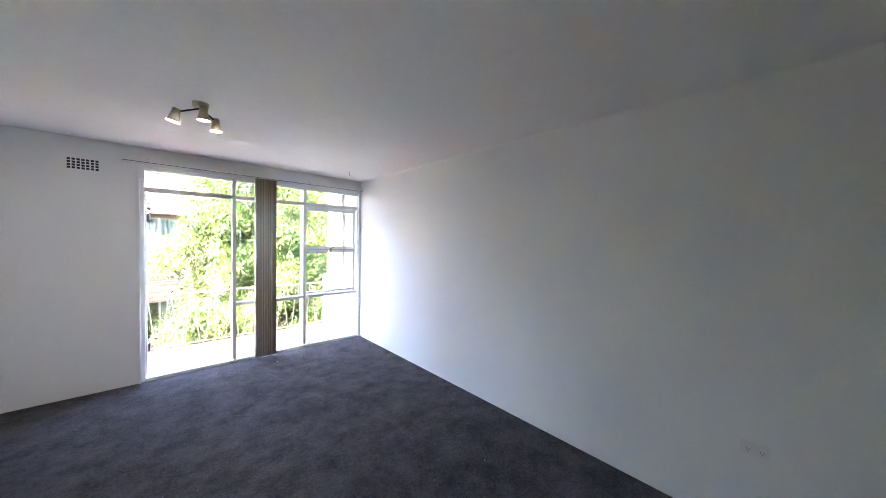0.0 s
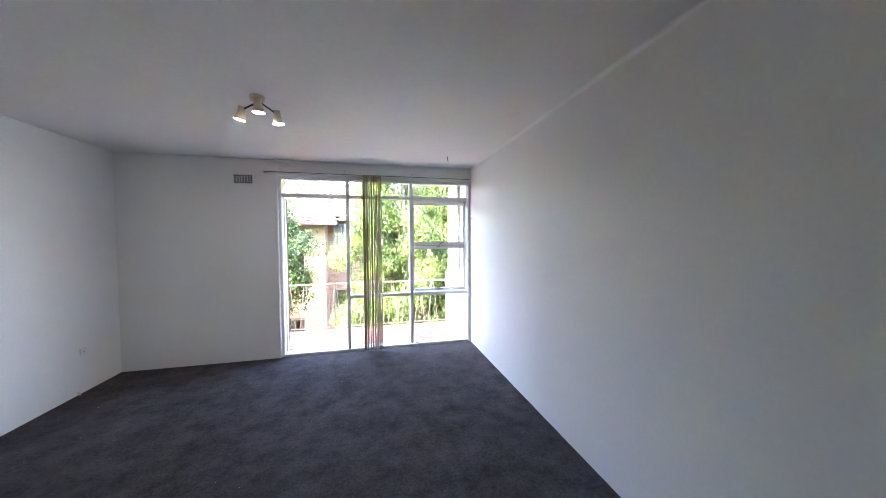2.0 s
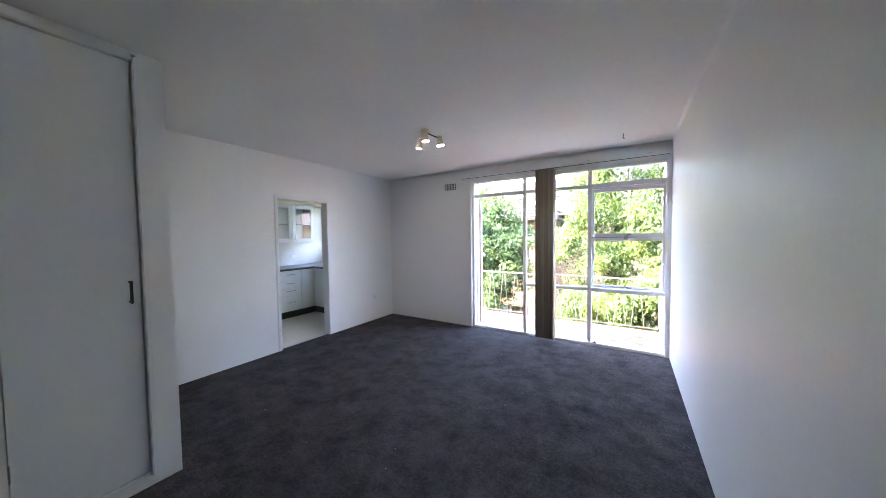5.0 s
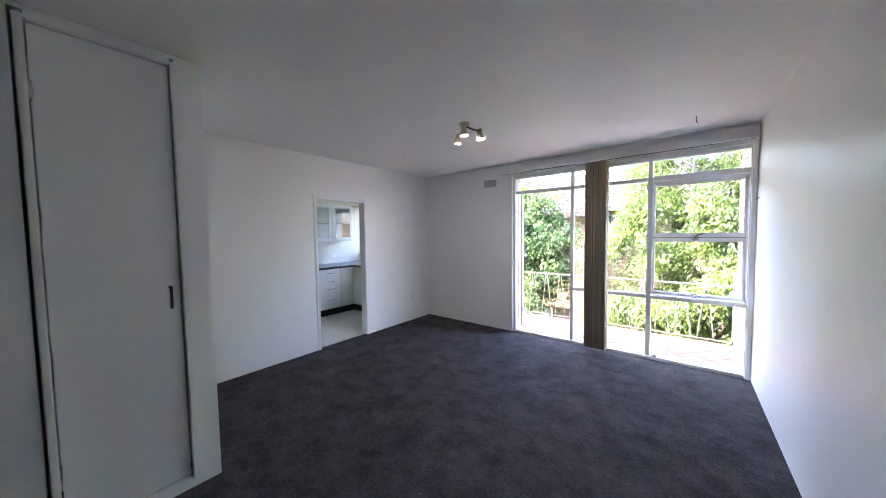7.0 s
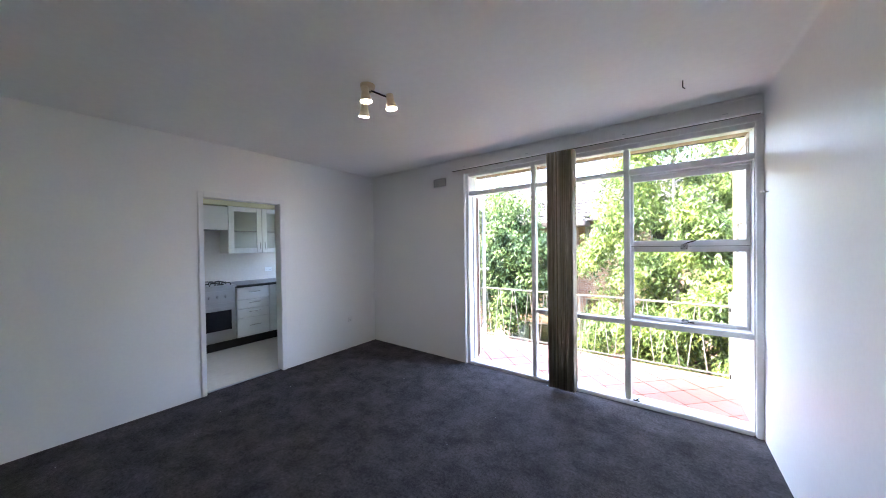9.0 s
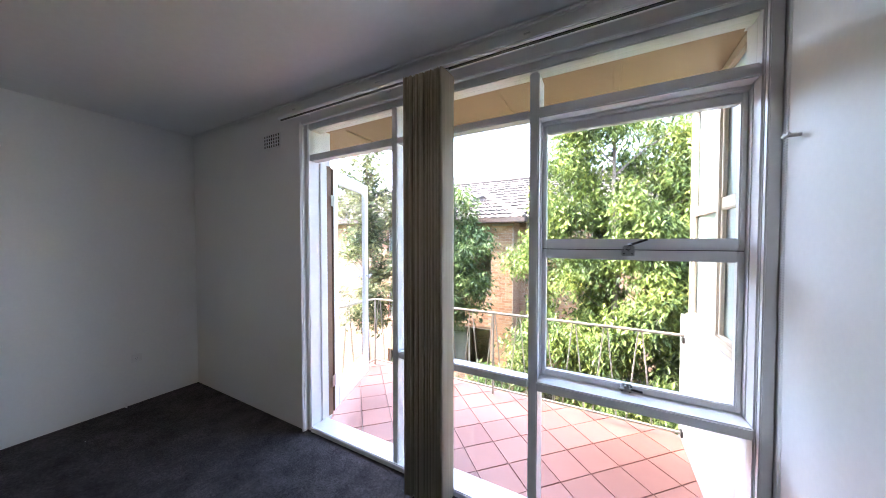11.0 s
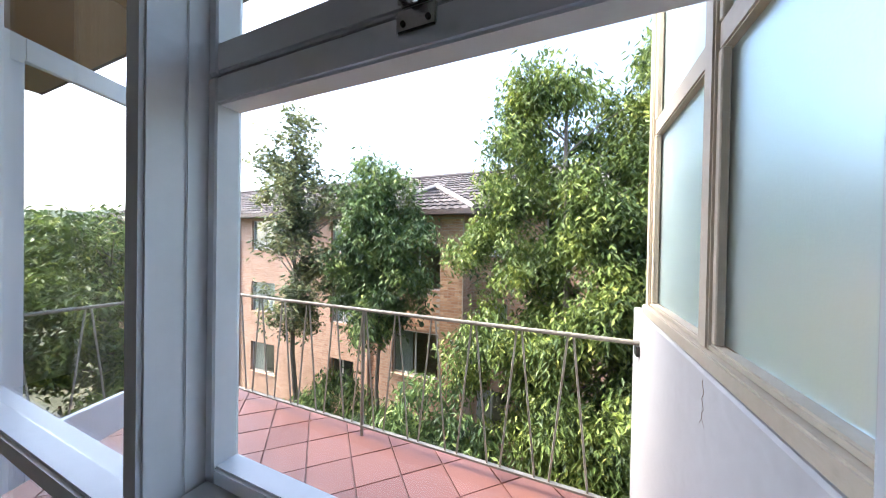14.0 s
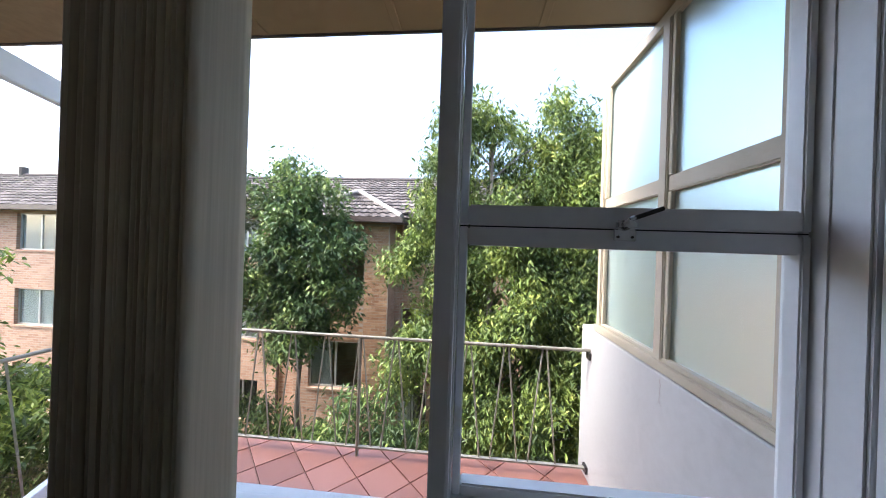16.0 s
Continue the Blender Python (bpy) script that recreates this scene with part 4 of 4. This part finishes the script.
def tiled_plane(a, b, c, d, rows, cols_):
    """Overlapping roof tiles over the quad a-b (eave), d-c (ridge)."""
    a, b, c, d = (Vector(p) for p in (a, b, c, d))
    nrm = (b - a).cross(d - a).normalized()
    verts, faces = [], []
    for r in range(rows):
        v0, v1 = r / rows, (r + 1.12) / rows
        for k in range(cols_):
            u0, u1 = k / cols_, (k + 1) / cols_
            e0, e1 = a.lerp(d, v0), b.lerp(c, v0)
            f0, f1 = a.lerp(d, min(v1, 1.0)), b.lerp(c, min(v1, 1.0))
            q = [e0.lerp(e1, u0), e0.lerp(e1, u0 + (u1 - u0) * 0.5), e0.lerp(e1, u1), f0.lerp(f1, u1), f0.lerp(f1, u0 + (u1 - u0) * 0.5), f0.lerp(f1, u0)]
            lift = (0.05, 0.085, 0.05, 0.012, 0.045, 0.012)
            i = len(verts)
            verts += [tuple(p + nrm * l) for p, l in zip(q, lift)]
            verts += [tuple(q[0]), tuple(q[1] + nrm * 0.03), tuple(q[2])]
            faces += [(i, i + 1, i + 4, i + 5), (i + 1, i + 2, i + 3, i + 4), (i + 6, i + 7, i + 1, i), (i + 7, i + 8, i + 2, i + 1)]
    me = bpy.data.meshes.new("roof_tiles")
    me.from_pydata(verts, [], faces)
    me.materials.append(ROOFT)
    o = new("roof_tiles", me)
    o.parent = flats
    return tagged(o, "overlapping weathered concrete roof tiles", kind="stuff")


EZ, RZ = 2.42, 4.3
tiled_plane((X0 - 0.5, 13.2, EZ), (X1 + 0.5, 13.2, EZ), (X1 - 3, 17.0, RZ), (X0 + 3, 17.0, RZ), 12, 130)
tiled_plane((X1 + 0.5, 20.9, EZ), (X0 - 0.5, 20.9, EZ), (X0 + 3, 17.0, RZ), (X1 - 3, 17.0, RZ), 10, 60)
part("roof_deck", box((X0 - 0.45, 13.25, EZ - 0.12), (X1 + 0.45, 20.85, EZ - 0.02)), GUTTER, flats)
WE = 2.2
cxm = (WX0 + WX1) / 2
hip_pk = Vector((cxm, 14.1, 3.22))
back = Vector((cxm, 14.9, 3.26))
tiled_plane((WX0 - 0.45, 12.4, WE), (WX1 + 0.45, 12.4, WE), hip_pk + Vector((0.02, 0, 0)), hip_pk - Vector((0.02, 0, 0)), 7, 14)
tiled_plane((WX1 + 0.45, 12.4, WE), (WX1 + 0.45, 13.6, WE + 0.1), back, hip_pk, 7, 8)
tiled_plane((WX0 - 0.45, 13.6, WE + 0.1), (WX0 - 0.45, 12.4, WE), hip_pk, back, 7, 8)
for s in (WX0 - 0.45, WX1 + 0.45):
    part("hip_cap", tube((s, 12.4, WE + 0.07), hip_pk + Vector((0, 0, 0.07)), 0.085, 0.085, 8), HIPCAP, flats, "pale mortared hip capping")
part("hip_cap", tube((X0 + 3, 17, RZ + 0.05), (X1 - 3, 17, RZ + 0.05), 0.1, None, 8), ROOFT, flats)
part("roof_deck", box((WX0 - 0.42, 12.43, WE - 0.08), (WX1 + 0.42, 13.6, WE - 0.02)), GUTTER, flats)
for lo, hi in (((X0 - 0.5, 13.1, EZ - 0.14), (WX0 - 0.5, 13.22, EZ + 0.04)), ((WX1 + 0.5, 13.1, EZ - 0.14), (X1 + 0.5, 13.22, EZ + 0.04)),
               ((WX0 - 0.5, 12.3, WE - 0.12), (WX1 + 0.5, 12.42, WE + 0.04)), ((WX1 + 0.4, 12.42, WE - 0.12), (WX1 + 0.5, 13.2, WE + 0.04)), ((WX0 - 0.5, 12.42, WE - 0.12), (WX0 - 0.4, 13.1, WE + 0.04))):
    part("gutter", box(lo, hi, 0.02, 2), GUTTER, flats, "dark brown gutter")
for x in (-12.1, -4.6, 3.9):
    dpipe = tube((x, FY - 0.06, GZ), (x, FY - 0.06, 2.0), 0.05)
    add_tube(dpipe, (x, FY - 0.06, 2.0), (x - 0.25, FY - 0.5, 2.32), 0.05)
    part("downpipe", dpipe, GUTTER, flats, "brown downpipe")
part("chimney", tube((-20.4, 17, RZ - 0.2), (-20.4, 17, RZ + 0.45), 0.16, None, 10), GUTTER, flats)


# ---- ground, trees, distance ----
structure("ground", box((-400, -60, GZ - 0.5), (400, 400, GZ)), GRASS, "leaf-littered ground between the buildings", "ground")
structure("wall_outer", holed("y", WY + 0.241, 0.05, -16, 12, GZ, 2.5, [(-0.9, RX + 0.2, -0.3, 2.5), (-3.85, -1.92, 1.03, 2.17)]), OUTB, "brick outside wall of the flat's own building", "wall")
structure("roof_own", box((-16, -12, 2.76), (12, 5.4, 2.9)), GUTTER, "roof above the flat", "roof")


def hill():
    bm = bmesh.new()
    rr = random.Random(3)
    prev = None
    for i in range(121):
        a = radians(15 + i * 1.4)
        h = 13 + 9 * noise.noise((i * 0.06, 0, 0)) + 2.0 * noise.noise((i * 0.5, 3, 0)) + rr.uniform(-0.5, 0.5)
        h += 10 * max(0.0, math.sin((i - 40) / 81 * math.pi)) if i > 40 else 0
        cs, sn = math.cos(a), math.sin(a)
        cur = [bm.verts.new((210 * cs, 210 * sn, GZ - 1)), bm.verts.new((230 * cs, 230 * sn, h * 0.6)), bm.verts.new((260 * cs, 260 * sn, h))]
        if prev:
            for k in range(2):
                bm.faces.new((prev[k], cur[k], cur[k + 1], prev[k + 1]))
        prev = cur
    return bm


structure("backdrop", hill(), HILL, "wooded ridge in the distance", "hills")


def leaves(name, centres, radii, count, size, material, parent, seed, slim=0.32, droop=0.7):
    """A crown of folded leaves gathered in twig clumps over several lobes."""
    r = np.random.RandomState(seed)
    C, R = np.array(centres, float), np.array(radii, float)
    vol = R[:, 0] * R[:, 1] * R[:, 2]
    per = 14
    nc = count // per
    lobe = r.choice(len(C), nc, p=vol / vol.sum())
    d = r.normal(size=(nc, 3))
    d /= np.linalg.norm(d, axis=1)[:, None]
    rad = r.uniform(0.35, 1.0, nc) ** 0.5 * (1 + 0.18 * r.normal(size=nc))
    subs = r.normal(size=(len(C), 26, 3))
    subs /= np.linalg.norm(subs, axis=2)[:, :, None]
    subs *= r.uniform(0.45, 1.0, (len(C), 26, 1))
    pick = subs[lobe, r.randint(0, 26, nc)]
    clump = C[lobe] + (pick * 1.08 + d * rad[:, None] * 0.29) * R[lobe]
    pos = np.repeat(clump, per, 0) + r.normal(size=(nc * per, 3)) * np.array([0.11, 0.11, 0.13])
    n = len(pos)
    ang = r.uniform(0, 2 * math.pi, n)
    down = droop * (0.6 + 0.5 * r.rand(n))
    ax = np.stack([np.cos(ang), np.sin(ang), -down * 1.3 + 0.25 * r.normal(size=n)], 1)
    ax /= np.linalg.norm(ax, axis=1)[:, None]
    sd = np.cross(ax, np.array([0, 0, 1.0]) + 0.5 * r.normal(size=(n, 3)))
    sd /= np.linalg.norm(sd, axis=1)[:, None] + 1e-6
    up = np.cross(sd, ax)
    L = size * r.uniform(0.65, 1.3, n)[:, None]
    W = L * slim
    v = np.stack([pos, pos + ax * L * 0.45 + sd * W * 0.5 + up * W * 0.18, pos + ax * L - up * L * 0.08, pos + ax * L * 0.45 - sd * W * 0.5 + up * W * 0.18], 1).reshape(-1, 3)
    idx = np.arange(n)[:, None] * 4
    f = np.concatenate([idx + np.array([0, 1, 2]), idx + np.array([0, 2, 3])], 0)
    me = bpy.data.meshes.new(name)
    me.from_pydata(v.tolist(), [], f.tolist())
    me.materials.append(material)
    o = new(name, me)
    o.parent = parent
    return o, clump


def limb(bm, pts, r0, r1):
    for i, (a, b) in enumerate(zip(pts, pts[1:])):
        n = len(pts) - 1
        add_tube(bm, a, b, r0 + (r1 - r0) * i / n, r0 + (r1 - r0) * (i + 1) / n, 8)


def tree(label, x, y, lobes, count, size, material, seed, trunk_r=0.1, slim=0.32, droop=0.7, forks=1):
    t = thing("tree", label, "tree", (x, y, GZ))
    C = [(a, b, c - GZ) for a, b, c, *_ in lobes]
    R = [l[3:] for l in lobes]
    o, clump = leaves("crown", C, R, count, size, material, t, seed, slim, droop)
    rr = random.Random(seed)
    tops = max(c[2] for c in C)
    bm = bmesh.new()
    stems = []
    for k in range(forks):
        ang = math.tau * k / forks + seed
        pts = [Vector((math.cos(ang) * 0.15 * (forks > 1), math.sin(ang) * 0.15 * (forks > 1), 0))]
        for i in range(1, 8):
            z = tops * i / 7
            sp = 0.05 * i * (forks > 1)
            pts.append(Vector((math.cos(ang) * sp + rr.uniform(-0.07, 0.07), math.sin(ang) * sp + rr.uniform(-0.07, 0.07), z)))
        limb(bm, pts, trunk_r, trunk_r * 0.18)
        stems.append(pts)
    part("trunk", bm, BARK, t)
    bm = bmesh.new()
    for k in range(70):
        tip = Vector(clump[rr.randrange(len(clump))].tolist())
        st = rr.choice(stems)
        base_z = max(0.6, tip.z - 0.5 * math.hypot(tip.x, tip.y) - 0.3)
        i = min(6, max(0, int(base_z / tops * 7)))
        f = base_z / tops * 7 - i
        s = st[i].lerp(st[i + 1], min(1.0, max(0.0, f)))
        mid = s.lerp(tip, 0.5) + Vector((rr.uniform(-0.1, 0.1), rr.uniform(-0.1, 0.1), 0.12))
        limb(bm, [s, mid, tip], 0.022, 0.005)
    part("limbs", bm, BARK, t)
    return t


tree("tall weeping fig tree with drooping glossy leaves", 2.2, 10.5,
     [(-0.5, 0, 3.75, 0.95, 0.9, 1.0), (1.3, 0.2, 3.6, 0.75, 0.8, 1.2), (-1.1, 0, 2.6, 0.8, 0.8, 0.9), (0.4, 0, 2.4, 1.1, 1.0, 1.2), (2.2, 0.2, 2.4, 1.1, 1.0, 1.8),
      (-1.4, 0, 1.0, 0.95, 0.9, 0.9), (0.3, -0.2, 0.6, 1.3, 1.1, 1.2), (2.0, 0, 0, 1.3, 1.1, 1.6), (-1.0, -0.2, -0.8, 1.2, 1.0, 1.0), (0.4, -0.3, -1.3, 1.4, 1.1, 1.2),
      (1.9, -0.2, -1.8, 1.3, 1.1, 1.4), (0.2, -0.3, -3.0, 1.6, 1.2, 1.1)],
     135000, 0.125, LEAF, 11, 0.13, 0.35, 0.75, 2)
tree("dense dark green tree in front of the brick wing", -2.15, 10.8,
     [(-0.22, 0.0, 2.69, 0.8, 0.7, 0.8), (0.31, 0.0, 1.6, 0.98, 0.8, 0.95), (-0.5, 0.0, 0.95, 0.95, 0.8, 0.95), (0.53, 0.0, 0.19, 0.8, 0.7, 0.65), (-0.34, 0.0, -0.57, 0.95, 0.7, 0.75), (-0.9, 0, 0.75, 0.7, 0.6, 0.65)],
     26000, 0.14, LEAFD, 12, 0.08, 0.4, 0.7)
tree("thin olive-green tree with sparse foliage", -4.75, 10.5,
     [(0.1, 0, 4.0, 0.55, 0.55, 0.75), (-0.4, 0, 3.0, 0.85, 0.7, 0.8), (0.5, 0, 2.4, 0.9, 0.7, 0.8), (-0.4, 0, 1.5, 0.95, 0.7, 0.8), (0.5, 0, 0.5, 0.9, 0.7, 0.8), (-0.1, 0, -0.5, 1.0, 0.7, 0.7)],
     11000, 0.15, LEAFG, 13, 0.09, 0.45, 0.4)
tree("broad leafy green tree beside the neighbouring garden", -8.3, 8.1,
     [(0, 0, 0.9, 1.3, 1.4, 1.0), (-1.2, 0.3, 0.4, 1.3, 1.3, 1.1), (0.3, -0.8, -0.6, 1.4, 1.3, 1.2), (-0.9, 0.3, -1.3, 1.7, 1.5, 1.3), (0.8, 0.6, -1.9, 1.1, 1.1, 1.0)],
     17000, 0.17, LEAF, 14, 0.12, 0.38, 0.6)
tree("round bushy tree further along the garden", -12.5, 7.0,
     [(0, 0, 0.8, 2.0, 2.0, 1.6), (-2.0, 0.5, 0.2, 2.0, 2.0, 1.7), (0.5, -1.5, -1.5, 2.2, 2.0, 1.8), (-2.5, 0, -2, 2.4, 2.0, 1.8)],
     12000, 0.26, LEAFD, 15, 0.14, 0.4, 0.6)


def shrub(label, x, y, lobes, count, size, material, seed):
    t = thing("shrub", label, "shrub", (x, y, GZ))
    o, clump = leaves("foliage", [(a, b, c - GZ) for a, b, c, *_ in lobes], [l[3:] for l in lobes], count, size, material, t, seed, 0.33, 0.8)
    bm = bmesh.new()
    rr = random.Random(seed)
    for k in range(30):
        tip = Vector(clump[rr.randrange(len(clump))].tolist())
        limb(bm, [Vector((rr.uniform(-0.3, 0.3), rr.uniform(-0.2, 0.2), 0)), tip * 0.5 + Vector((0, 0, 0.2)), tip], 0.025, 0.006)
    part("stems", bm, BARK, t)


shrub("leafy shrub growing beneath the balcony", -0.2, 9.4, [(0, 0, -2.1, 0.8, 0.7, 0.8), (0.5, 0.2, -3.0, 1.0, 0.8, 0.9), (-0.9, 0.2, -2.9, 0.8, 0.8, 0.7)], 7000, 0.15, LEAFD, 21)
shrub("low leafy shrub by the brick wall", -3.4, 10.6, [(0, 0, -2.9, 0.9, 0.6, 0.7), (-0.9, 0, -3.5, 0.8, 0.6, 0.7), (0.9, 0, -3.4, 0.9, 0.6, 0.8)], 6000, 0.15, LEAFD, 22)

shrub("tall leafy shrub below the balcony railing", -5.6, 8.2, [(0, 0, -1.7, 1.0, 0.9, 0.8), (-1.0, 0.2, -2.2, 1.1, 1.0, 0.9), (0.8, -0.4, -3.0, 1.2, 1.0, 0.9), (-0.6, -1.2, -3.0, 1.6, 1.2, 1.0)], 11000, 0.16, LEAF, 23)

# balcony paving: square tiles laid diagonally and cut at the edges
def clip_poly(poly, axis, lim, keep_less):
    out = []
    for i, p in enumerate(poly):
        q = poly[(i + 1) % len(poly)]
        ip = (p[axis] <= lim) == keep_less
        iq = (q[axis] <= lim) == keep_less
        if ip:
            out.append(p)
        if ip != iq:
            s = (lim - p[axis]) / (q[axis] - p[axis])
            out.append(tuple(a + (b - a) * s for a, b in zip(p, q)))
    return out


TILE, JOINT, YT = 0.25, 0.005, WY + 0.292
whole = {}
hs = (TILE - JOINT) / 2
lims = ((0, BXL + 0.01, False), (0, RX + 0.008, True), (1, YT, False), (1, BE - 0.004, True))
for i in range(-40, 40):
    for j in range(-40, 40):
        cx = 1.589 + (i - j) * TILE * 0.70711
        cy = 5.899 + (i + j) * TILE * 0.70711
        poly = [(-hs, -hs), (hs, -hs), (hs, hs), (-hs, hs)]
        poly = [(cx + (a - b) * 0.70711, cy + (a + b) * 0.70711) for a, b in poly]
        cut = poly
        for ax, lim, less in lims:
            if cut:
                cut = clip_poly(cut, ax, lim, less)
        if len(cut) < 3:
            continue
        area = abs(sum(a[0] * b[1] - b[0] * a[1] for a, b in zip(cut, cut[1:] + cut[:1]))) / 2
        if area < 0.0008:
            continue
        full = area > 0.99 * (2 * hs) ** 2
        if full and "m" in whole:
            me = whole["m"]
        else:
            bm = bmesh.new()
            lo = [bm.verts.new((p[0] - cx, p[1] - cy, -0.012)) for p in cut]
            hi = [bm.verts.new(((p[0] - cx) * 0.985, (p[1] - cy) * 0.985, 0.0)) for p in cut]
            bm.faces.new(hi)
            for k in range(len(cut)):
                bm.faces.new((lo[k], lo[(k + 1) % len(cut)], hi[(k + 1) % len(cut)], hi[k]))
            bmesh.ops.recalc_face_normals(bm, faces=bm.faces)
            me = mesh_of("tile", bm, TERRA)
            if full:
                whole["m"] = me
        t = new("tile", me)
        t.parent = slab
        t.matrix_basis = pose(cx, cy, BZ + random.uniform(-0.0012, 0.0012), random.uniform(-0.25, 0.25), random.uniform(-0.25, 0.25), 0)


# brick courses of the wing's front, each brick laid on a recessed mortar bed
def brick_piece_material():
    m, nt, b = nodes_of("laid_brick")
    oi = nt.nodes.new("ShaderNodeObjectInfo")
    tone = ramp(nt, oi.outputs["Random"], [(0.0, (0.37, 0.20, 0.115)), (0.5, (0.48, 0.285, 0.17)), (1.0, (0.60, 0.40, 0.25))])
    n = noise_tex(nt, coords(nt, 1.0), 35.0)
    nt.links.new(mix(nt, 0.5, tone, ramp(nt, n, [(0.3, (0.72, 0.72, 0.72)), (0.7, (1.18, 1.18, 1.18))]), "MULTIPLY"), b.inputs["Base Color"])
    b.inputs["Roughness"].default_value = 0.9
    bump(nt, b, n, 0.4, 0.006)
    return m


LAID = brick_piece_material()
MORTAR = surface("mortar", (0.40, 0.34, 0.27), (0.52, 0.45, 0.37), 0.95, 2.0, 50, 0.4, 0.004)
BRICKME = {}


def brick_mesh(w):
    if w not in BRICKME:
        BRICKME[w] = mesh_of("brick", box((-w / 2, -0.010, -0.038), (w / 2, 0.0, 0.038), 0.004), LAID)
    return BRICKME[w]


front = tagged(new("brick_facing", mesh_of("brick_facing", box((WX1 - 0.74, WF - 0.004, -2.98), (WX1, WF - 0.0005, 2.06)), MORTAR)), "mortar bed behind the facing bricks")
front.parent = flats
for row in range(58):
    z = -2.94 + row * 0.086
    if z > 2.02:
        break
    u = WX1 - 0.74
    lengths = (0.23, 0.23, 0.23) if row % 2 else (0.11, 0.23, 0.23, 0.09)
    for w in lengths:
        if u + w > WX1 + 0.001:
            break
        o = new("brick", brick_mesh(w))
        o.parent = front
        o.matrix_basis = pose(u + w / 2 + 0.004, WF - 0.004 + random.uniform(-0.0015, 0.0015), z)
        u += w + 0.0105
bed = tagged(new("brick_facing", mesh_of("brick_facing", box((WX0 + 0.01, WF - 0.004, -1.48), (WX1 - 0.75, WF - 0.0005, -0.30)), MORTAR)), "mortar bed between the storeys")
bed.parent = flats
for row in range(13):
    z = -1.435 + row * 0.086
    u = WX0 + 0.012 + (0.12 if row % 2 else 0.0)
    while u + 0.23 < WX1 - 0.75:
        o = new("brick", brick_mesh(0.23))
        o.parent = bed
        o.matrix_basis = pose(u + 0.115, WF - 0.004 + random.uniform(-0.0015, 0.0015), z)
        u += 0.2405
